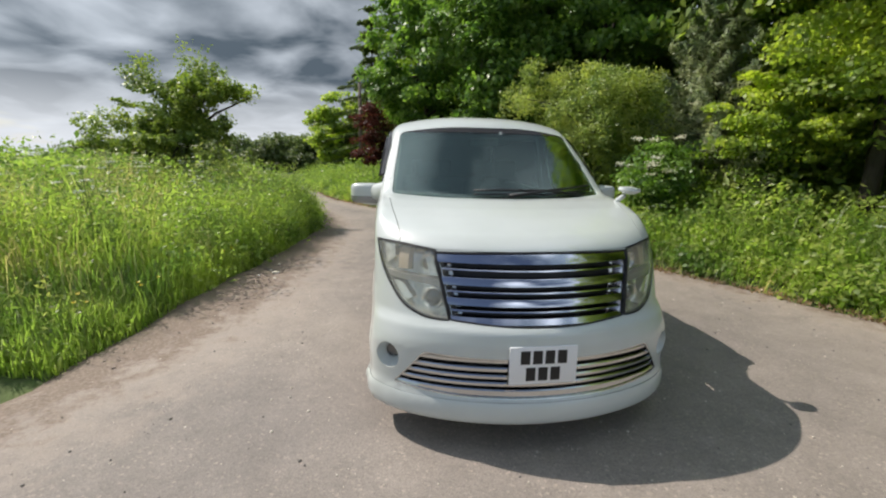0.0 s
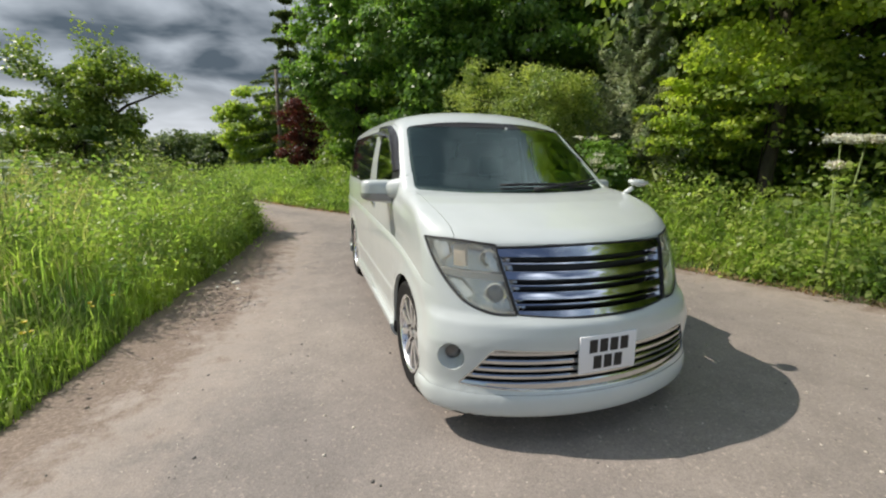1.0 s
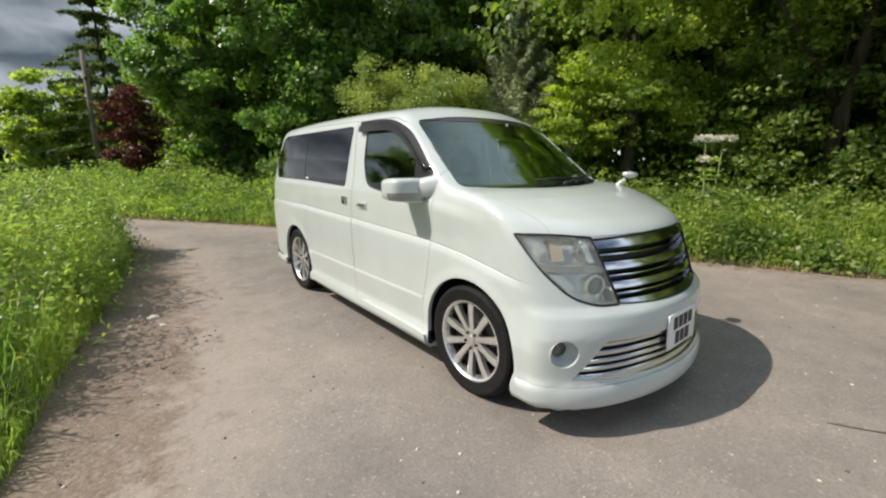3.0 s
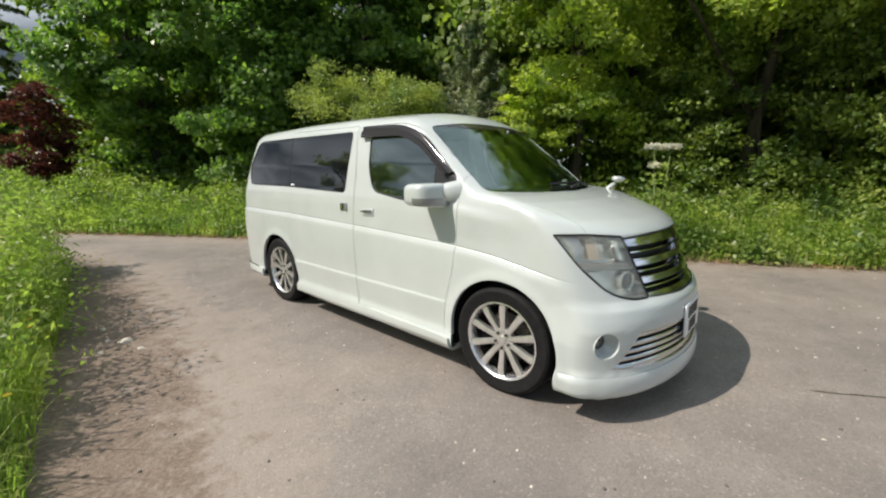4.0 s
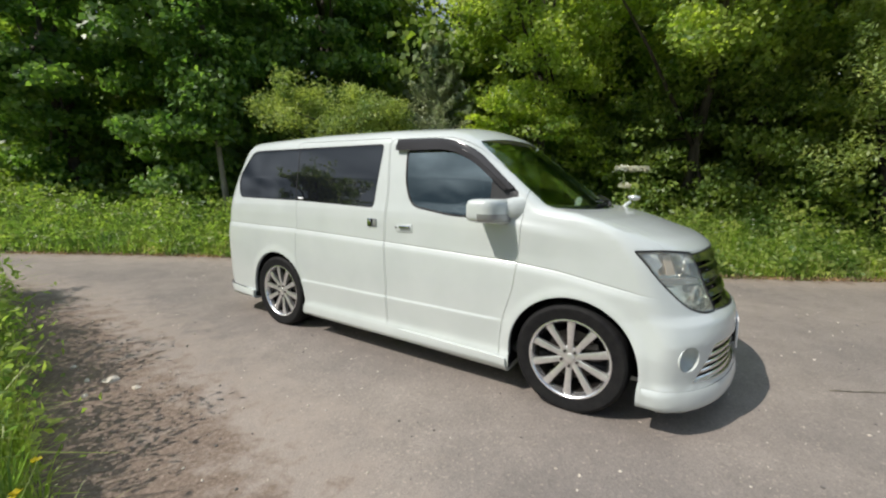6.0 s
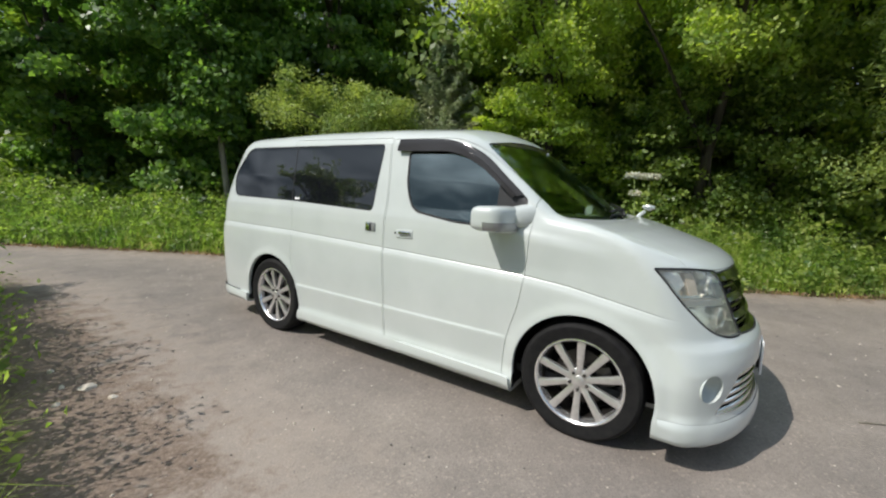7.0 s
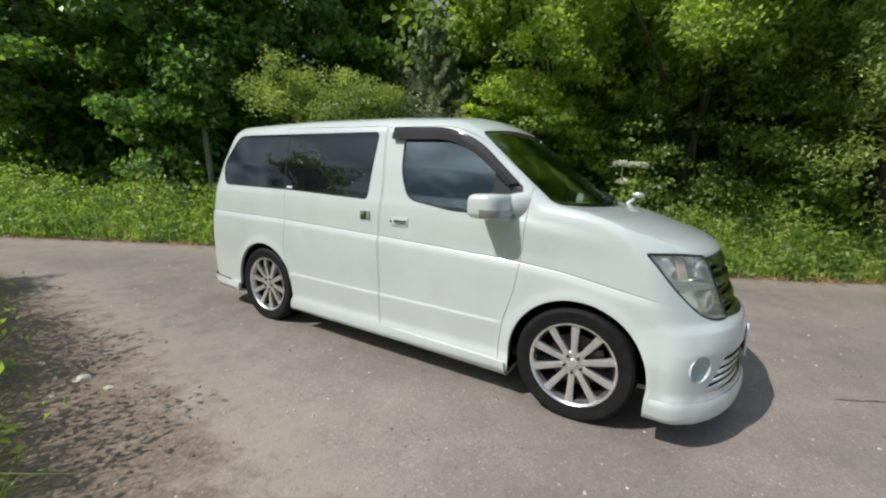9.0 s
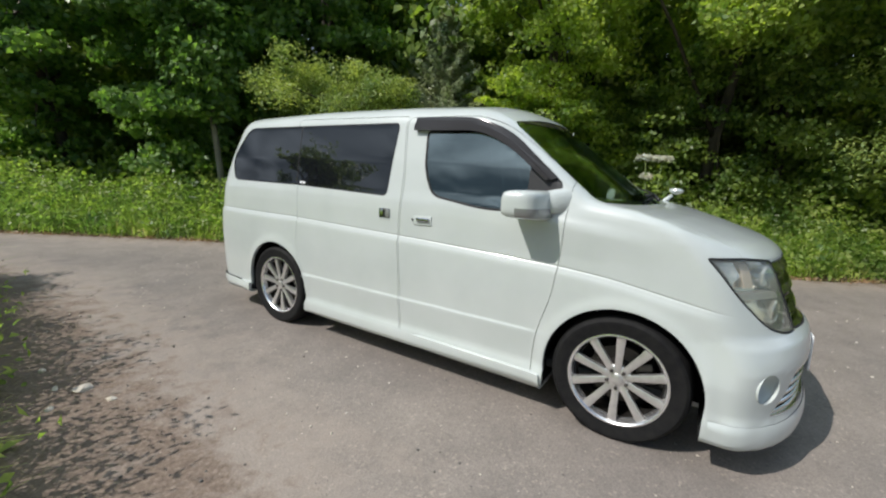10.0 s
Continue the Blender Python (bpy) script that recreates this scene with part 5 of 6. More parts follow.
def leaf_quads(cen, nrm, length, width):
    """One bent leaf a place: four corners, folded a little along its midrib."""
    n = len(cen)
    nrm = unit(nrm)
    a = unit(np.cross(nrm, rng.normal(size=(n, 3))))
    b = np.cross(nrm, a)
    L = (length * rng.uniform(0.65, 1.3, n))[:, None]
    W = (width * rng.uniform(0.65, 1.3, n))[:, None]
    p0 = cen - a * L * 0.5
    p2 = cen + a * L * 0.5 - nrm * L * 0.12
    p1 = cen - b * W * 0.5 + nrm * W * 0.18
    p3 = cen + b * W * 0.5 + nrm * W * 0.18
    verts = np.stack([p0, p1, p2, p3], 1).reshape(-1, 3)
    return verts, np.arange(4 * n).reshape(n, 4)


def blob_noise(d, seed, freq=2.2):
    s = np.random.default_rng(seed)
    out = 0
    for k in range(5):
        w = s.normal(size=3) * freq * (1 + 0.5 * k)
        out = out + np.sin(d @ w + s.uniform(0, 6.28)) / (1 + 0.6 * k)
    return out / 2.2


def clump_places(center, radii, n, seed, inner=0.45, boughs=1, reach=0.5, thin=0.35):
    """Leaf clumps of a lobed crown, gathered on boughs that droop a little outwards."""
    s = np.random.default_rng(seed)
    m = max(1, n // boughs)
    d = unit(s.normal(size=(m, 3)))
    r = (inner ** 3 + (1 - inner ** 3) * s.uniform(0, 1, m)) ** (1 / 3)
    r = r * (1 + 0.30 * blob_noise(d, seed + 1))
    c = np.asarray(center) + d * r[:, None] * np.asarray(radii)
    if boughs > 1:
        d, c = np.repeat(d, boughs, 0), np.repeat(c, boughs, 0)
        size = np.repeat(s.uniform(0.55, 1.35, m), boughs)[:, None]
        off = np.clip(s.normal(size=(len(c), 3)), -1.7, 1.7) * np.array((reach, reach, reach * thin)) * 0.6 * size
        off[:, 2] -= 0.35 * np.maximum(0, (off[:, :2] * d[:, :2]).sum(1))
        c = c + off
    return c, d


def crown_leaves(clumps, dirs, per, spread, flat, length, width, up=0.9, out=0.5, wild=0.6, droop=0.0, shoot=0.0, weep=0.0):
    n = len(clumps) * per
    cen = np.repeat(clumps, per, 0)
    dd = np.repeat(dirs, per, 0)
    size = np.repeat(rng.uniform(0.6, 1.35, len(clumps)), per)[:, None]
    ball = rng.normal(size=(n, 3))
    ball *= np.minimum(1, 1.55 / np.linalg.norm(ball, axis=1, keepdims=True))
    off = ball * np.array((spread, spread, spread * flat)) * size
    if shoot:
        off = off * 0.6 + (dd * 0.7 + np.array((0, 0, 0.5))) * (shoot * rng.uniform(-0.5, 1, n) ** 1)[:, None] * size
    if weep:
        off[:, 2] -= weep * rng.uniform(0, 1, n) ** 1.5 * size[:, 0]
    off[:, 2] -= droop * (off[:, 0] ** 2 + off[:, 1] ** 2)
    nrm = np.array((0, 0, up)) + dd * out + rng.normal(size=(n, 3)) * wild
    return leaf_quads(cen + off, nrm, length, width)


def tree(name, base, crown_list, material, label, category, trunk_r=0.15, lean=(0, 0), group="", limbs=9, seed=1, trunk_top=None, bark="bark"):
    """base (x, y); crown_list rows of dict(center, radii, n, per, spread, flat, length, width)."""
    x, y = base
    z = float(ground_z(np.array([x]), np.array([y]))[0]) - 0.05
    t = thing(name, x, y, z, label, category, group)
    inv = Matrix.Translation((-x, -y, -z))
    verts, faces, total, places = [], [], 0, []
    for k, c in enumerate(crown_list):
        cl, d = clump_places(c["center"], c["radii"], c["n"], seed * 31 + k * 7, c.get("inner", 0.45), c.get("boughs", 1), c.get("reach", 0.5), c.get("thin", 0.35))
        low = c.get("floor", 0.3)
        cl[:, 2] = np.maximum(cl[:, 2], low + rng.uniform(0, 0.3, len(cl)))
        v, f = crown_leaves(cl, d, c["per"], c["spread"], c["flat"], c["length"], c["width"], c.get("up", 0.9), c.get("out", 0.5), c.get("wild", 0.6), c.get("droop", 0.0), c.get("shoot", 0.0), c.get("weep", 0.0))
        verts.append(v)
        faces.append(f + total)
        total += len(v)
        places.append(cl)
    crown = fast_mesh("crown", np.concatenate(verts), np.concatenate(faces), material, t)
    crown.matrix_parent_inverse = inv
    places = np.concatenate(places)
    top = trunk_top or float(np.quantile(places[:, 2], 0.85))
    mid = places.mean(0)
    s = np.random.default_rng(seed)
    pts = [(x, y, z)]
    for k in range(1, 7):
        q = k / 6
        pts.append((x + (mid[0] - x) * q + s.normal() * 0.05, y + (mid[1] - y) * q + s.normal() * 0.05, z + (top - z) * q))
    v, f = tube(pts, [trunk_r * (1.25 if k == 0 else 1 - 0.13 * k) for k in range(7)], 10)
    tr = put_mesh("trunk", v, f, M[bark], t, smooth=True)
    tr.matrix_parent_inverse = inv
    for k in range(limbs):
        q = s.uniform(0.25, 0.9)
        i = q * 6
        a = np.array(pts[int(i)]) * (1 - i % 1) + np.array(pts[min(int(i) + 1, 6)]) * (i % 1)
        b = places[s.integers(len(places))]
        m = (a + b) / 2 + np.array((0, 0, 0.15))
        v, f = tube([a, m, b], [trunk_r * 0.38, trunk_r * 0.22, trunk_r * 0.08], 6)
        lb = put_mesh("limb", v, f, M[bark], t, smooth=True)
        lb.matrix_parent_inverse = inv
    return t


def conifer(name, base, height, radius, material, label, seed, per=60, tiers=26, droop=0.25, length=0.10, width=0.02, low=0.6, lift=0.0, ragged=0.0):
    x, y = base
    s = np.random.default_rng(seed)
    z = float(ground_z(np.array([x]), np.array([y]))[0]) - 0.05
    t = thing(name, x, y, z, label, "conifer")
    inv = Matrix.Translation((-x, -y, -z))
    v, f = tube([(x, y, z), (x + 0.03, y, z + height * 0.5), (x, y + 0.04, z + height)], [0.16, 0.09, 0.02], 9)
    put_mesh("trunk", v, f, M["bark"], t, smooth=True).matrix_parent_inverse = inv
    cen, nrm, wood = [], [], []
    for k in range(tiers):
        q = k / (tiers - 1)
        zz = z + low + (height - low) * q
        reach = radius * (1 - q) ** (0.55 if ragged else 0.8) + 0.12
        for a in np.linspace(0, 2 * math.pi, 7, endpoint=False) + s.uniform(0, 6.28):
            r = reach * s.uniform(0.7 - ragged, 1.15)
            u = s.uniform(0.12, 1, per)
            px = x + math.cos(a) * r * u
            py = y + math.sin(a) * r * u
            pz = zz - droop * r * u ** 1.5 + lift * r * u ** 2
            side = s.normal(size=per) * (0.16 * r * (1.1 - u) if ragged == 0 else 0.30 * (1.15 - u))
            cen.append(np.stack([px - math.sin(a) * side, py + math.cos(a) * side, pz + s.normal(size=per) * 0.05], -1))
            nrm.append(np.tile((0, 0, 1.0), (per, 1)) + s.normal(size=(per, 3)) * (0.55 if ragged else 1.0))
            wood.append(tube([(x, y, zz), (x + math.cos(a) * r * 0.95, y + math.sin(a) * r * 0.95, zz - (droop - lift) * r * 0.92)], [0.02, 0.005], 4))
    v, f = leaf_quads(np.concatenate(cen), np.concatenate(nrm), length, width)
    fast_mesh("needles", v, f, material, t).matrix_parent_inverse = inv
    v, f = join_parts(wood)
    tagged(put_mesh("branch_wood", v, f, M["bark"], t), kind="stuff").matrix_parent_inverse = inv
    return t


def C(center, radii, n, per, spread, flat, length, width, **more):
    return dict(center=center, radii=radii, n=n, per=per, spread=spread, flat=flat, length=length, width=width, **more)


# bright hornbeams along the right-hand verge: crowns that overhang, bare and dark beneath
HB = "hornbeams by the lane"
HBL = "bright green hornbeam with layered leafy sprays"
HBC = dict(boughs=9, reach=0.58, thin=0.62, droop=0.3, up=0.55, out=0.8, wild=0.9)
tree("hornbeam_tree", (7.3, 3.1), [C((6.9, 3.0, 5.7), (2.5, 2.1, 3.0), 520, 62, 0.21, 0.6, 0.108, 0.074, **HBC), C((5.9, 3.2, 2.7), (0.9, 1.3, 1.0), 80, 60, 0.19, 0.3, 0.105, 0.07, **HBC), C((7.4, 3.2, 2.2), (1.2, 1.6, 1.6), 150, 50, 0.24, 0.4, 0.11, 0.075, **HBC)], M["hornbeam"], HBL, "tree", 0.14, group=HB, seed=11)
tree("hornbeam_tree", (8.7, -0.2), [C((6.3, -0.6, 6.15), (3.0, 2.5, 2.2), 560, 62, 0.21, 0.6, 0.108, 0.074, **HBC)], M["hornbeam"], HBL, "tree", 0.15, group=HB, seed=12, limbs=3)
# Low understorey; the shade of the crown above is in its leaf colour.
tree("hornbeam_sapling", (8.1, -0.6), [C((7.9, -0.5, 3.0), (1.3, 2.1, 2.2), 290, 50, 0.24, 0.4, 0.11, 0.075, **HBC)], M["hornbeam_shade"], "hornbeam sapling under a taller crown, its shade put into the leaf colour", "tree", 0.06, seed=18, limbs=4)
# Beeches in shade, part of it put into their leaf colour.
BEL = "green beech with layered leafy sprays, some shade put into its leaf colour"
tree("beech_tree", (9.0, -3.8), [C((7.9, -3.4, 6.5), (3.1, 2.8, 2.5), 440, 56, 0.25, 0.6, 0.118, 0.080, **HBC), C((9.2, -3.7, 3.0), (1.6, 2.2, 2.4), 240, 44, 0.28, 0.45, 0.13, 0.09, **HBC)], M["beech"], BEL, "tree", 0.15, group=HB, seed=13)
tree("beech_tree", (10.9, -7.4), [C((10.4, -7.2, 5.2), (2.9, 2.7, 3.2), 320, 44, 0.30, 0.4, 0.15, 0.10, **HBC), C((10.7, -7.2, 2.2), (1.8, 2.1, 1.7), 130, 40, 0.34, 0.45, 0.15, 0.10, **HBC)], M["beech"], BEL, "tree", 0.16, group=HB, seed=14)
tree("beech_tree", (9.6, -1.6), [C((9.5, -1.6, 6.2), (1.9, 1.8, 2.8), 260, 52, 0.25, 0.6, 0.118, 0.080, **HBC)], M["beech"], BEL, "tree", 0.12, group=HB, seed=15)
tree("larch_tree", (5.2, -3.4), [C((6.0, -3.55, 3.0), (1.0, 1.15, 2.2), 300, 60, 0.13, 0.6, 0.085, 0.030, wild=0.9, weep=0.35, boughs=6, reach=0.34, thin=0.6)], M["willow"], "pale olive larch with drooping feathery sprays", "tree", 0.06, seed=22, limbs=12)
# pale weeping willow shrub behind the van
WIC = dict(wild=0.9, weep=0.30, boughs=7, reach=0.34, thin=0.6)
tree("willow_shrub", (3.9, 6.9), [C((3.2, 7.4, 2.85), (1.15, 1.05, 0.95), 260, 62, 0.13, 0.6, 0.085, 0.032, **WIC),
                                   C((4.35, 6.45, 2.75), (1.0, 1.0, 1.0), 230, 62, 0.13, 0.6, 0.085, 0.032, **WIC),
                                   C((3.8, 7.0, 1.5), (1.2, 1.2, 0.9), 110, 50, 0.22, 0.8, 0.08, 0.03, wild=0.9)], M["willow"], "pale green weeping willow shrub", "shrub", 0.06, seed=21, limbs=14)
conifer("pine_tree", (6.1, 5.7), 5.2, 1.7, M["pine"], "young grey-green pine with soft needles", 31, per=200, tiers=17, droop=-0.15, length=0.18, width=0.030, lift=0.25)
elder = tree("elder_bush", (4.5, 4.9), [C((4.45, 4.8, 1.35), (0.65, 0.6, 0.75), 110, 45, 0.15, 0.5, 0.09, 0.05)], M["sycamore"], "elder bush with creamy flower heads", "shrub", 0.04, seed=25, limbs=5)
er = np.random.default_rng(26)
for k in range(14):
    d = unit(er.normal(size=3) + np.array((-0.9, -0.8, 0.3)))
    c = np.array((4.45, 4.8, 1.45)) + d * np.array((0.72, 0.68, 0.75)) * er.uniform(0.85, 1.05)
    pts = c + er.normal(size=(46, 3)) * (0.055, 0.055, 0.020)
    v, f = leaf_quads(pts, np.tile((-0.3, -0.3, 1.0), (46, 1)) + er.normal(size=(46, 3)) * 0.4, 0.036, 0.030)
    fh_ = tagged(fast_mesh("flower_head", v, f, M["petal"], elder), kind="stuff")
    fh_.matrix_parent_inverse = elder.matrix_basis.inverted()
# dark sycamores on the far bend
SY = "sycamores on the bend"
SYL = "dense dark green sycamore in full leaf"
SYC = dict(wild=0.5, up=0.6, out=0.9, boughs=7, reach=0.55, thin=0.5)
tree("sycamore_tree", (3.3, 12.0), [C((2.8, 11.6, 5.7), (2.6, 2.4, 3.3), 460, 62, 0.26, 0.45, 0.155, 0.13, **SYC), C((3.2, 11.9, 2.4), (1.9, 1.8, 1.9), 190, 52, 0.28, 0.5, 0.15, 0.125, **SYC)], M["sycamore"], SYL, "tree", 0.2, group=SY, seed=41)
tree("sycamore_tree", (1.2, 15.3), [C((0.5, 15.1, 5.4), (2.0, 1.9, 3.2), 320, 56, 0.26, 0.45, 0.16, 0.135, **SYC), C((1.2, 15.2, 2.2), (1.4, 1.3, 1.6), 110, 48, 0.28, 0.5, 0.16, 0.13, **SYC)], M["sycamore"], SYL, "tree", 0.18, group=SY, seed=42)
tree("sycamore_tree", (5.7, 9.6), [C((5.4, 9.3, 6.0), (2.1, 2.0, 3.4), 360, 58, 0.26, 0.45, 0.15, 0.125, **SYC), C((5.7, 9.6, 2.4), (1.5, 1.5, 1.9), 140, 48, 0.28, 0.5, 0.15, 0.125, **SYC)], M["sycamore"], SYL, "tree", 0.18, group=SY, seed=43)
# slender ash stems that show between the crowns
tree("ash_tree", (2.45, 9.6), [C((2.0, 10.3, 6.6), (1.3, 1.2, 1.4), 90, 60, 0.36, 0.4, 0.14, 0.07), C((2.25, 9.55, 3.9), (0.8, 0.6, 1.7), 70, 60, 0.28, 0.45, 0.14, 0.11, up=0.6, out=0.9)], M["sycamore"], "slender leaning ash with a high crown", "tree", 0.085, seed=45, limbs=4, bark="pale_bark")
tree("ash_tree", (4.98, 15.0), [C((5.1, 15.2, 11.0), (1.8, 1.8, 2.0), 90, 40, 0.45, 0.4, 0.18, 0.09)], M["sycamore"], "tall straight ash with a pale stem", "tree", 0.16, seed=46, limbs=3, trunk_top=11.0, bark="pale_bark")
# deep wood behind
DW = "tall wood behind"
for k, (x, y, r, h) in enumerate(((4.8, 13.6, 2.6, 13), (8.2, 10.6, 2.9, 13), (8.6, 6.6, 2.3, 12), (10.3, 3.0, 2.8, 12), (11.0, -1.6, 3.0, 12), (12.6, -6.0, 3.2, 12), (2.0, 18.5, 2.8, 12), (12.5, 8.5, 3.4, 14), (7.4, 16.0, 3.4, 14), (15.5, 2.5, 3.6, 13), (14.5, -11.0, 3.4, 11), (13.2, 0.6, 3.2, 14), (15.0, -4.0, 3.6, 13), (5.6, 18.5, 3.2, 14), (5.0, 21.0, 3.4, 12), (13.0, 4.9, 2.6, 13))):
    tree("woodland_tree", (x, y), [C((x, y, h * 0.52), (r, r, h * 0.47), 225, 40, 0.46, 0.45, 0.26, 0.19, inner=0.3, boughs=5, reach=0.8, thin=0.5, up=0.6, out=0.9)], M["wood_dark"], "tall dark woodland tree behind the verge", "tree", 0.2, group=DW, seed=60 + k, limbs=6)
conifer("spruce_tree", (-2.0, 28.6), 11.6, 3.9, M["spruce"], "dark spruce with drooping branches", 32, per=210, tiers=14, droop=0.22, length=0.30, width=0.08, low=1.0, ragged=0.45)
tree("copper_beech", (-1.6, 17.4), [C((-1.6, 17.4, 2.8), (0.72, 0.7, 1.9), 120, 44, 0.22, 0.5, 0.13, 0.09, boughs=6, reach=0.35)], M["copper"], "copper-red beech beside the lane", "tree", 0.08, seed=51)
tree("hazel_bush", (-4.8, 31.0), [C((-4.7, 31.0, 3.3), (2.1, 1.8, 2.9), 380, 46, 0.32, 0.5, 0.23, 0.17, boughs=6, reach=0.5), C((-1.4, 30.0, 2.6), (2.0, 1.6, 2.3), 240, 46, 0.32, 0.5, 0.23, 0.17, boughs=6, reach=0.5)], M["hornbeam"], "light green hazel bush on the bend", "shrub", 0.07, seed=52)
# lone hawthorn in the left-hand hedge
HAC = dict(boughs=5, reach=0.32, thin=0.4)
tree("hawthorn_tree", (-5.7, 8.0), [C((-5.65, 8.0, 2.15), (0.95, 0.9, 0.95), 200, 70, 0.17, 0.5, 0.082, 0.058, shoot=0.2, **HAC), C((-5.8, 8.0, 3.1), (1.25, 0.8, 0.42), 80, 70, 0.15, 0.4, 0.082, 0.058, shoot=0.45, **HAC),
                                     C((-4.5, 7.4, 2.88), (0.75, 0.4, 0.20), 36, 70, 0.15, 0.4, 0.082, 0.058, shoot=0.2, **HAC), C((-7.1, 8.2, 2.0), (0.95, 0.6, 0.38), 60, 70, 0.15, 0.4, 0.082, 0.058, shoot=0.35, **HAC), C((-5.9, 8.0, 1.2), (1.3, 1.0, 0.6), 80, 60, 0.24, 0.6, 0.07, 0.05)], M["hawthorn"], "wind-shaped hawthorn in the rough hedge", "tree", 0.12, seed=71, limbs=18)
# far hedge trees
for k, (x, y, r, h) in enumerate(((-8.5, 41, 2.6, 3.6), (-12.5, 42, 2.8, 3.9), (-17.0, 43, 3.2, 3.4), (-22.0, 45, 3.0, 4.6), (-27.0, 46, 3.4, 3.2), (-5.0, 37, 2.2, 4.2), (-34.0, 50, 3.8, 3.0))):
    tree("hedge_tree", (x, y), [C((x, y, h * 0.5), (r, r * 0.8, h * 0.55), 150, 70, 0.5, 0.6, 0.26, 0.2)], M["hedge"], "rounded far hedgerow tree", "tree", 0.12, group="far hedgerow", seed=80 + k, limbs=3)


# ---- verges ----
def blades(px, py, pz, height, width, lean, material, name, label, droop=0.35):
    """Bent grass blades: a quad and a tip each."""
    n = len(px)
    a = rng.uniform(0, 2 * math.pi, n)
    d = np.stack([np.cos(a), np.sin(a)], -1)
    side = np.stack([-d[:, 1], d[:, 0]], -1)
    h = height * rng.uniform(0.55, 1.25, n)
    l = lean * rng.uniform(0.2, 1.4, n) * h
    w = width * rng.uniform(0.7, 1.3, n)
    base = np.stack([px, py, pz], -1)
    v = np.zeros((n, 5, 3))
    v[:, 0] = base; v[:, 1] = base
    v[:, 0, :2] -= side * w[:, None] / 2
    v[:, 1, :2] += side * w[:, None] / 2
    m = base.copy()
    m[:, :2] += d * (l * 0.35)[:, None]
    m[:, 2] += h * 0.6
    v[:, 2] = m; v[:, 3] = m
    v[:, 2, :2] += side * w[:, None] * 0.42
    v[:, 3, :2] -= side * w[:, None] * 0.42
    tip = base.copy()
    tip[:, :2] += d * l[:, None]
    tip[:, 2] += h * (1 - droop * rng.uniform(0, 1, n))
    v[:, 4] = tip
    i = np.arange(n) * 5
    tri = np.concatenate([np.stack([i, i + 1, i + 2], -1), np.stack([i, i + 2, i + 3], -1), np.stack([i + 3, i + 2, i + 4], -1)])
    ob = fast_mesh(name, v.reshape(-1, 3), tri, material)
    return tagged(ob, label, "grass", kind="stuff")


def verge_points(n, line, side, depth, y0, y1, near=0.0, power=1.0):
    """Places outside an edge of the road, from near to depth metres off it."""
    t = rng.uniform(0, len(line) - 1.001, n * 4)
    k = t.astype(int)
    p = line[k] + (line[k + 1] - line[k]) * (t - k)[:, None]
    d = unit(line[k + 1] - line[k])
    out = np.stack([-d[:, 1], d[:, 0]], -1) * side
    off = near + (depth - near) * rng.uniform(0, 1, n * 4) ** power
    q = p + out * off[:, None]
    ok = (q[:, 1] > y0) & (q[:, 1] < y1)
    q, off = q[ok][:n], off[ok][:n]
    other = off_edge(q[:, 0], q[:, 1], line, side)
    keep = other > near - 0.05
    return q[keep, 0], q[keep, 1], other[keep]


def away_from_path(x, y, r=0.55):
    """Leaves the walked strip at the verge's foot short."""
    return (np.hypot(x + 3.3, y + 0.7) > r + 0.35)


def leafy(px, py, pz, height, leaves, spread, length, width, material, name, label):
    """Stems of broad leaves: nettles, docks and the like, as one mass."""
    n = len(px)
    h = height * rng.uniform(0.5, 1.2, n)
    cen = np.repeat(np.stack([px, py, pz], -1), leaves, 0)
    hh = np.repeat(h, leaves)
    u = rng.uniform(0.12, 1, n * leaves)
    cen[:, 2] += hh * u
    cen[:, :2] += rng.normal(size=(n * leaves, 2)) * (spread * (1.15 - 0.6 * u))[:, None]
    nrm = np.array((0, 0, 0.6)) + rng.normal(size=(n * leaves, 3)) * 0.85
    v, f = leaf_quads(cen, nrm, length, width)
    return tagged(fast_mesh(name, v, f, material), label, "undergrowth", kind="stuff")


# left verge: grass at the edge, then tall mixed growth that stands steep over the lane
def face_high(y):
    """How tall the growth stands right at the left edge."""
    return np.interp(y, [-1.5, 0.2, 1.2, 2.5, 6.0, 9.0, 14.0], [0.25, 0.40, 0.66, 1.08, 1.12, 0.9, 0.75])


def tufts(x, y, seed, low=0.45, high=1.45):
    """Uneven growth: drifts of taller and shorter plants."""
    p = np.stack([x, y, 0 * x], -1)
    return np.clip(0.92 + 0.34 * blob_noise(p, seed, 1.3) + 0.30 * blob_noise(p, seed + 50, 3.4), low, high)


x, y, o = verge_points(19000, LINE_L, 1, 0.7, -1.8, 12, -0.03, 0.8)
k = away_from_path(x, y)
x, y, o = x[k], y[k], o[k]
blades(x, y, ground_z(x, y), (0.24 + 0.4 * np.clip(o, 0, 0.5) * face_high(y)) * tufts(x, y, 5), 0.011, 0.5, M["grass"], "verge_grass", "bright green grass spilling over the lane's edge", 0.55)
x, y, o = verge_points(24000, LINE_L, 1, 1.5, -1.6, 4.2, -0.02, 0.9)
k = away_from_path(x, y)
x, y, o = x[k], y[k], o[k]
blades(x, y, ground_z(x, y), (0.30 + 0.25 * np.clip(o, 0, 1)) * np.interp(y, [-1.5, 0.3, 2.4, 4.2], [0.6, 0.85, 1.2, 1.6]) * tufts(x, y, 4), 0.0080, 0.55, M["grass"], "long_grass", "fine long grass arching at the lane's edge", 0.6)
x, y, o = verge_points(22000, LINE_L, 1, 2.6, -1.6, 14, 0.08, 1.3)
k = away_from_path(x, y, 0.7)
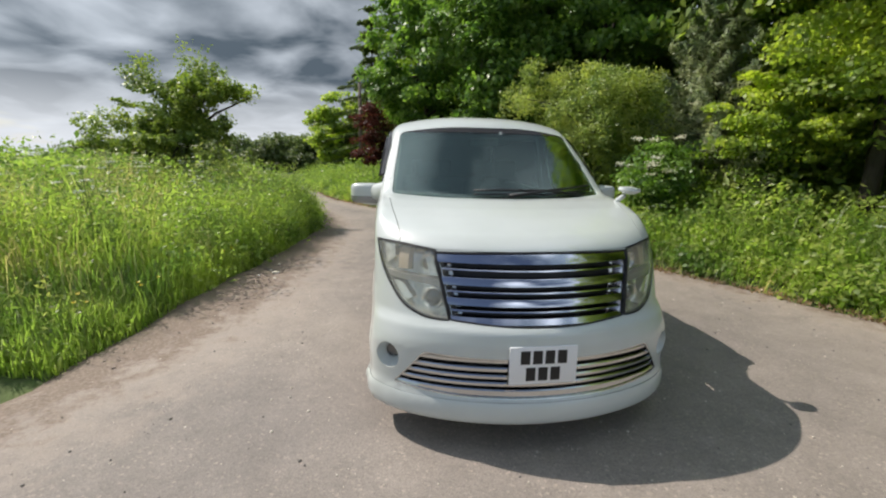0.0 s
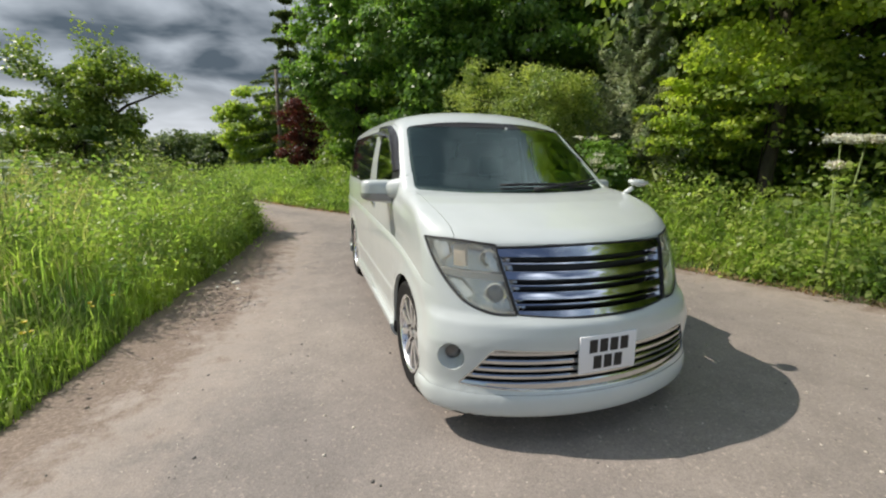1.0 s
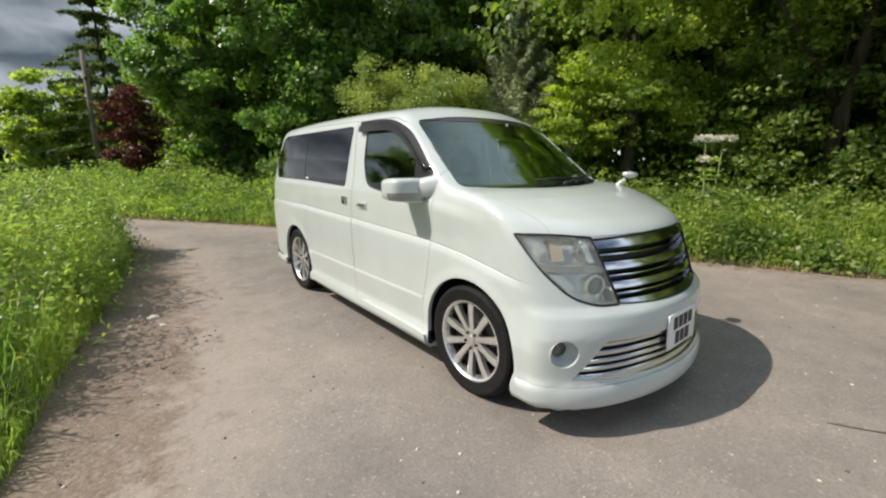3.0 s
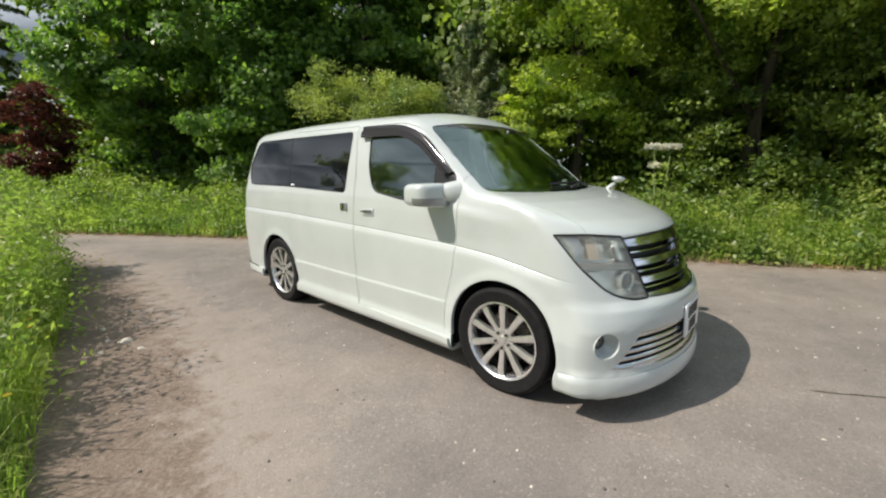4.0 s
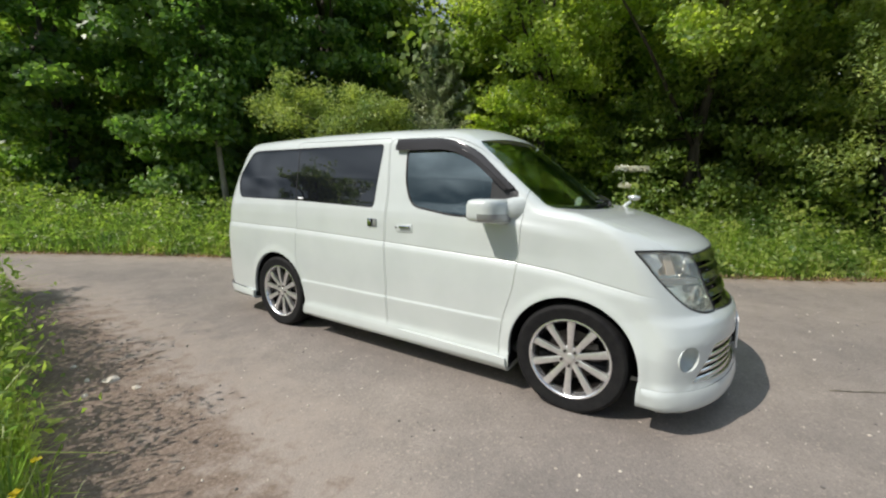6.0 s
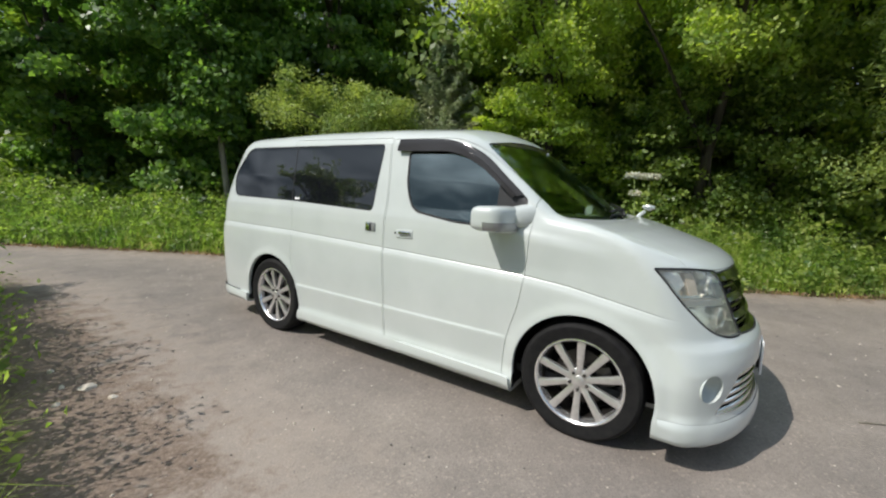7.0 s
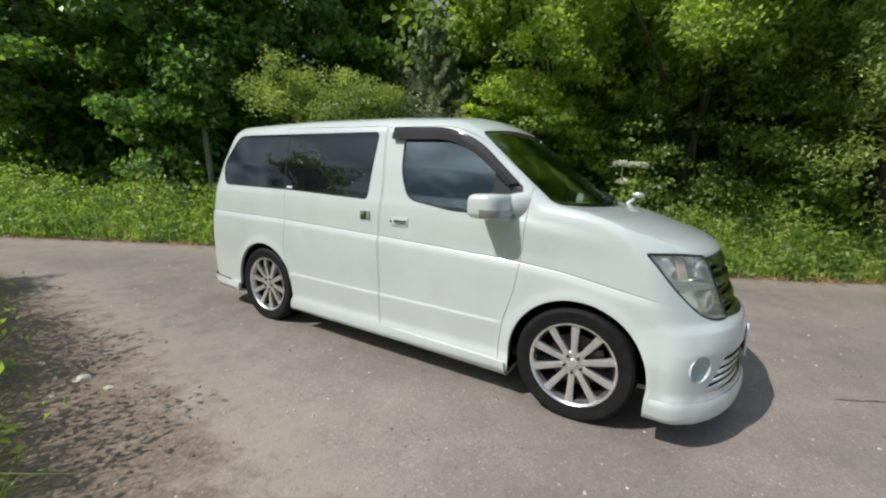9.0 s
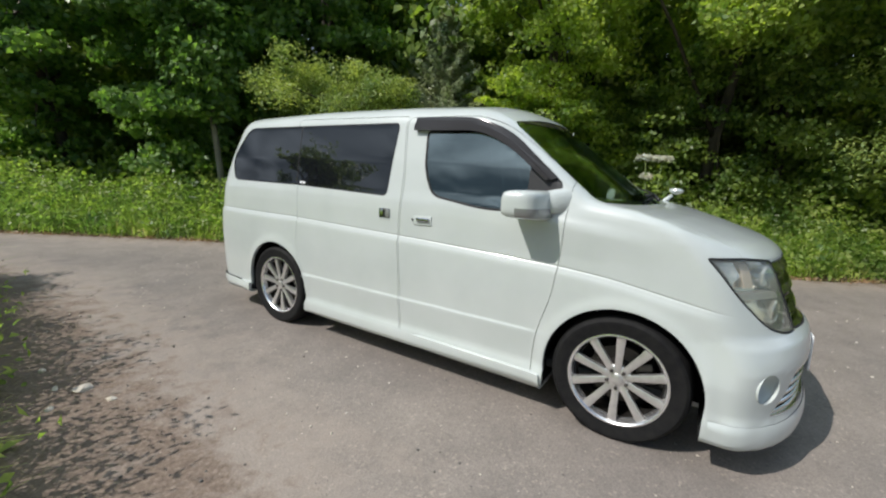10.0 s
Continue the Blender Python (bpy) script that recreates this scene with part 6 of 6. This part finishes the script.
x, y, o = x[k], y[k], o[k]
blades(x, y, ground_z(x, y), np.minimum(face_high(y) * (0.55 + 0.8 * o), 0.95) * tufts(x, y, 6), 0.0085, 0.6, M["grass"], "tall_grass", "tall green verge grass", 0.5)
x, y, o = verge_points(17000, LINE_L, 1, 5.5, 0.9, 20, 0.25)
blades(x, y, ground_z(x, y), np.minimum(0.55 + 0.5 * o, 1.15) * tufts(x, y, 8), 0.006, 0.4, M["straw"], "seeding_grass", "pale seeding grass standing above the verge")
x, y, o = verge_points(3000, LINE_L, 1, 4.2, 1.8, 16, 0.03, 1.1)
k = away_from_path(x, y, 0.9)
x, y, o = x[k], y[k], o[k]
leafy(x, y, ground_z(x, y), np.minimum(face_high(y) * (0.85 + 0.7 * o), 1.12) * tufts(x, y, 9), 36, 0.13, 0.060, 0.030, M["nettle"], "nettles", "dense nettles and docks of the left verge")
x, y, o = verge_points(230, LINE_L, 1, 3.6, -0.6, 2.6, 0.7, 1.0)
leafy(x, y, ground_z(x, y), np.minimum(face_high(y) * (0.7 + 0.6 * o), 1.05) * tufts(x, y, 23), 40, 0.13, 0.058, 0.029, M["nettle"], "nettles", "young nettles behind the long grass")
x, y, o = verge_points(150, LINE_L, 1, 0.35, 3.2, 7.5, -0.02, 1.0)
leafy(x, y, ground_z(x, y), np.interp(y, [0.9, 1.8, 7.5], [0.7, 1.1, 0.95]) * tufts(x, y, 19), 40, 0.15, 0.060, 0.030, M["nettle"], "overhanging_growth", "leafy stems leaning out over the lane's edge")
x, y, o = verge_points(1300, LINE_L, 1, 4.5, 0.6, 14, 0.3, 0.9)
leafy(x, y, ground_z(x, y), np.minimum(face_high(y) * (0.8 + 0.7 * o), 1.15) * tufts(x, y, 10), 34, 0.16, 0.05, 0.022, M["pale_leaf"], "feathery_growth", "pale feathery leaves of parsley and bedstraw")
x, y, o = verge_points(1500, LINE_L, 1, 10.0, 1.0, 30, 3.0)
leafy(x, y, ground_z(x, y), 1.15 * tufts(x, y, 12), 28, 0.25, 0.14, 0.08, M["nettle"], "rough_growth", "rough growth in the field behind the verge")

# right verge and the bend
x, y, o = verge_points(23000, LINE_R, -1, 1.5, -9, 20, -0.02, 0.9)
blades(x, y, ground_z(x, y), (0.26 + 0.35 * np.clip(o, 0, 1.2)) * tufts(x, y, 15, 0.5, 1.6), 0.012, 0.7, M["grass"], "verge_grass", "green grass fringing the far side of the lane", 0.5)
x, y, o = verge_points(12000, LINE_R, -1, 3.0, -9, 20, 0.4)
blades(x, y, ground_z(x, y), (0.50 + 0.18 * np.minimum(o, 2)) * tufts(x, y, 21, 0.6, 1.4), 0.012, 0.5, M["grass"], "tall_grass", "tall grass among the nettles")
x, y, o = verge_points(4200, LINE_R, -1, 3.2, -10, 26, 0.12)
leafy(x, y, ground_z(x, y), (0.35 + 0.42 * np.minimum(o, 1.5)) * tufts(x, y, 16), 34, 0.15, 0.092, 0.050, M["nettle"], "nettles", "dense nettles below the trees")
x, y, o = verge_points(420, LINE_R, -1, 2.4, -8, 16, 0.1)
leafy(x, y, ground_z(x, y), (0.40 + 0.30 * np.minimum(o, 1.6)) * tufts(x, y, 27), 30, 0.15, 0.115, 0.052, M["dock"], "broad_leaves", "broad dock and burdock leaves among the nettles")
x, y, o = verge_points(160, LINE_L, 1, 2.6, 2.2, 12, 0.1)
leafy(x, y, ground_z(x, y), np.minimum(face_high(y) * (0.8 + 0.5 * o), 1.05) * tufts(x, y, 28), 28, 0.14, 0.100, 0.045, M["dock"], "broad_leaves", "broad dock leaves in the tall verge")
x, y, o = verge_points(4500, LINE_R, -1, 1.6, -9, 20, 0.0)
blades(x, y, ground_z(x, y), 0.42 * tufts(x, y, 17, 0.4, 1.7), 0.007, 0.9, M["straw"], "dry_grass", "bleached dry grass at the lane's edge", 0.6)
x, y, o = verge_points(7000, LINE_R, -1, 0.16, -9, 20, -0.14)
leafy(x, y, ground_z(x, y) * 0 + 0.006, 0.03, 1, 0.03, 0.055, 0.024, M["litter"], "leaf_litter", "tan dry leaf litter along the lane's edge")
x, y, o = verge_points(1900, LINE_R, -1, 6.5, -12, 26, 2.2)
leafy(x, y, ground_z(x, y), 0.6 + 0.5 * np.minimum(o - 2, 4), 30, 0.30, 0.19, 0.12, M["wood_dark"], "underwood", "dark undergrowth inside the wood")
x, y, o = verge_points(1400, LINE_R, -1, 16, -16, 34, 6.0)
leafy(x, y, ground_z(x, y), 6.0, 40, 0.7, 0.42, 0.28, M["wood_dark"], "deep_underwood", "dark shrubs filling the wood")


# ---- cow parsley ----
def cow_parsley(height, heads, seed, wide=0.075, petal=0.016, name="cow_parsley", label="tall cow parsley with flat cream flower heads", group="cow parsley in the verges"):
    s = np.random.default_rng(seed)
    t = thing(name, 0, 0, -50, label, "wildflower", group)
    stems, flowers = [], []
    for k in range(heads):
        a, r = s.uniform(0, 6.28), 0.05 + 0.16 * s.uniform() * (k > 0)
        tip = np.array((r * math.cos(a), r * math.sin(a), height * (1 - 0.28 * s.uniform() * (k > 0))))
        fork = np.array((0, 0, tip[2] * 0.55))
        stems.append(tube([fork * 0.0 if k == 0 else fork * 0.8, fork, tip], [0.006, 0.005, 0.003], 5))
        bunch = []
        for j in range(int(13 * wide / 0.075)):
            b, q = s.uniform(0, 6.28), wide * math.sqrt(s.uniform())
            c = tip + np.array((q * math.cos(b), q * math.sin(b), 0.03 - 2.2 * q * q))
            stems.append(tube([tip, c], [0.0015, 0.001], 3))
            m = 7
            bunch.append(c + s.normal(size=(m, 3)) * (0.012, 0.012, 0.004))
        flowers.append(np.concatenate(bunch))
    v, f = join_parts(stems)
    put_mesh("stem", v, f, M["stem"], t)
    for pts in flowers:
        v, f = leaf_quads(pts, np.tile((0, 0, 1.0), (len(pts), 1)) + s.normal(size=(len(pts), 3)) * 0.3, petal, petal * 0.9)
        tagged(fast_mesh("flower_head", v, f, M["petal"], t), kind="stuff")
    m = 40
    u = s.uniform(0.1, 0.6, m)
    cen = np.stack([s.normal(size=m) * 0.10, s.normal(size=m) * 0.10, u * height], -1)
    v, f = leaf_quads(cen, np.tile((0, 0, 1.0), (m, 1)) + s.normal(size=(m, 3)) * 0.5, 0.07, 0.03)
    fast_mesh("foliage", v, f, M["nettle"], t)
    return t


kinds = [cow_parsley(1.15, 4, 1, 0.05), cow_parsley(1.0, 5, 2, 0.042), cow_parsley(1.3, 3, 3, 0.055)]
spots = []
x, y, o = verge_points(150, LINE_L, 1, 5.0, 0.4, 16, 0.7)
spots += [(a, b, rng.uniform(0.8, 1.25)) for a, b in zip(x, y)][:105]
x, y, o = verge_points(26, LINE_R, -1, 2.4, -4, 16, 0.6)
spots += [(a, b, rng.uniform(0.6, 0.85)) for a, b in zip(x, y)][:20]
for k, (a, b, sc) in enumerate(spots):
    src = kinds[k % 3]
    c = copy_thing(src, pose(0, 0, 0))
    c.matrix_basis = Matrix.LocRotScale((a, b, float(ground_z(np.array([a]), np.array([b]))[0]) - 0.02), Euler((rng.normal() * 0.08, rng.normal() * 0.08, rng.uniform(0, 6.28))), (sc, sc, sc))
for src in kinds:
    for o in list(src.children) + [src]:
        bpy.data.objects.remove(o)


def hogweed(x, y, tops):
    """Stout stems, broad leaves, each top a flat plate of florets on rays."""
    s = np.random.default_rng(9)
    z = float(ground_z(np.array([x]), np.array([y]))[0])
    t = thing("hogweed", x, y, z, "tall hogweed with broad flat white flower heads", "wildflower")
    for dx, dy, h, r in tops:
        tip = np.array((dx, dy, h - z))
        v, f = tube([(dx * 0.2, dy * 0.2, 0), (dx * 0.5, dy * 0.5, tip[2] * 0.5), tip - np.array((0, 0, 0.07))], [0.014, 0.011, 0.006], 7)
        stem = put_mesh("stem", v, f, M["stem"], t, smooth=True)
        rays, cen = [], []
        for j in range(44):
            a, q = s.uniform(0, 6.28), r * math.sqrt(s.uniform(0.02, 1))
            c = tip + np.array((q * math.cos(a), q * math.sin(a), -2.2 * q * q))
            rays.append(tube([tip - np.array((0, 0, 0.07)), c], [0.0022, 0.0014], 3))
            cen.append(c + s.normal(size=(24, 3)) * (0.018, 0.018, 0.016))
        v, f = join_parts(rays)
        put_mesh("ray_stalks", v, f, M["stem"], stem)
        cen = np.concatenate(cen)
        v, f = leaf_quads(cen, np.tile((0, 0, 1.0), (len(cen), 1)) + s.normal(size=(len(cen), 3)) * 1.3, 0.032, 0.030)
        tagged(fast_mesh("flower_head", v, f, M["petal"], t, smooth=False), "broad white flower head", kind="stuff")
    m = 300
    cen = np.stack([s.normal(size=m) * 0.2, s.normal(size=m) * 0.2, s.uniform(0.2, 1.55, m)], -1)
    v, f = leaf_quads(cen, np.tile((0, 0, 1.0), (m, 1)) + s.normal(size=(m, 3)) * 0.7, 0.095, 0.052)
    fast_mesh("foliage", v, f, M["nettle"], t)


hogweed(4.4, 0.46, ((-0.02, -0.10, 1.82, 0.135), (0.02, 0.15, 1.83, 0.13), (-0.08, 0.10, 1.52, 0.07)))


def small_flower(name, x, y, h, material, label, r=0.011):
    """A thin stem with five cupped petals."""
    z = float(ground_z(np.array([x]), np.array([y]))[0])
    t = thing(name, x, y, z, label, "wildflower", name + "s in the verge")
    v, f = tube([(0, 0, 0), (0.01, 0.01, h * 0.5), (0.0, 0.02, h)], [0.002, 0.0016, 0.0013], 5)
    put_mesh("stem", v, f, M["stem"], t)
    for j in range(5):
        a = j * 1.2566
        c = np.array([[r * 0.8 * math.cos(a), 0.02 + r * 0.8 * math.sin(a), h + 0.004]])
        v, f = leaf_quads(c, np.array([[-0.5 * math.cos(a), -0.5 * math.sin(a), 1.0]]), r * 1.8, r * 1.7)
        fast_mesh("petal", v, f, material, t)


fr = np.random.default_rng(77)
for k in range(16):
    y = fr.uniform(0.2, 3.2)
    x = float(np.interp(y, LINE_L[:, 1], LINE_L[:, 0])) - fr.uniform(0.0, 0.22)
    if k < 11:
        small_flower("buttercup", x, y, fr.uniform(0.34, 0.52), M["yellow"], "yellow buttercup in the long verge grass", 0.012)
    else:
        small_flower("daisy", x, y, fr.uniform(0.12, 0.25), M["petal"], "small white daisy at the verge's foot", 0.012)


# ---- small things ----
# telegraph pole on the bend
pole_t = thing("telegraph_pole", -2.75, 26.3, 0.0, "weathered wooden telegraph pole", "pole")
v, f = tube([(0, 0, -0.1), (0, 0, 4.0), (0.02, 0, 7.0)], [0.13, 0.12, 0.10], 12)
put_mesh("shaft", v, f, M["pole_wood"], pole_t, smooth=True)
v, f = tube([(0.0, -0.13, 5.6), (0.0, -0.13, 5.8)], [0.06, 0.06], 10)
put_mesh("junction_box", v, f, M["black"], pole_t, smooth=True)


def pebble_bm(r, seed):
    s = random.Random(seed)
    bm = bmesh.new()
    bmesh.ops.create_icosphere(bm, subdivisions=2, radius=r)
    for v in bm.verts:
        n = noise.noise(v.co / r * 1.3 + Vector((seed, 0, 0)))
        v.co *= 1 + 0.35 * n
        v.co.z *= 0.55
    # broken faces: the lump is cut by a few planes
    for k in range(6):
        a, e = s.uniform(0, 6.28), s.uniform(-0.1, 1.3)
        d = Vector((math.cos(a) * math.cos(e), math.sin(a) * math.cos(e), math.sin(e)))
        cut = r * s.uniform(0.42, 0.72) * (1 - 0.4 * max(0, d.z))
        for v in bm.verts:
            over = v.co.dot(d) - cut
            if over > 0:
                v.co -= d * over
    return bm


# loose stones on the lane
for k, (x, y, r) in enumerate(((-2.36, 2.86, 0.055), (-2.30, 2.60, 0.03), (-2.46, 3.0, 0.028), (-2.55, 2.75, 0.025), (-1.46, -0.24, 0.014), (-1.76, 1.28, 0.012), (-2.44, 3.35, 0.03), (-2.62, 3.9, 0.026))):
    st_ = part("stone", pebble_bm(r, k * 3.1), M["stone"], angle=25)
    st_.location = (x, y, r * 0.28)
    tagged(st_, "small pale stone lying on the tarmac", "stone", "loose stones")
# grit
n = 4000
gxy = np.stack([rng.uniform(-3.2, 5.5, n), rng.uniform(-2.6, 8.0, n)], -1)
ok = (off_edge(gxy[:, 0], gxy[:, 1], LINE_L, 1) < -0.02) & (off_edge(gxy[:, 0], gxy[:, 1], LINE_R, -1) < -0.02)
gxy = gxy[ok]
ico = bmesh.new()
bmesh.ops.create_icosphere(ico, subdivisions=1, radius=1.0)
iv = np.array([v.co for v in ico.verts]); it = np.array([[v.index for v in f.verts] for f in ico.faces])
ico.free()
for name, share, material in (("grit", 0.55, M["grit"]), ("pale_grit", 0.45, M["stone"])):
    p = gxy[: int(len(gxy) * share)] if name == "grit" else gxy[int(len(gxy) * 0.55):]
    size = 0.0026 + 0.008 * rng.uniform(0, 1, len(p)) ** 4
    v = iv[None] * size[:, None, None] * np.array((1, 1, 0.6)) * rng.uniform(0.7, 1.3, (len(p), 1, 3))
    v = v + np.concatenate([p, (size * 0.3)[:, None]], -1)[:, None]
    fcs = it[None] + (np.arange(len(p)) * len(iv))[:, None, None]
    tagged(fast_mesh(name, v.reshape(-1, 3), fcs.reshape(-1, 3), material, smooth=True), "scattered road grit", "grit", kind="stuff")
# fallen twig
v, f = tube([(0.47, -1.535, 0.006), (0.53, -1.66, 0.010), (0.62, -1.80, 0.006), (0.72, -1.985, 0.006)], [0.0045, 0.0045, 0.004, 0.002], 6)
tagged(put_mesh("twig", v, f, M["pale_bark"], smooth=True), "thin dry twig lying on the tarmac", "twig")
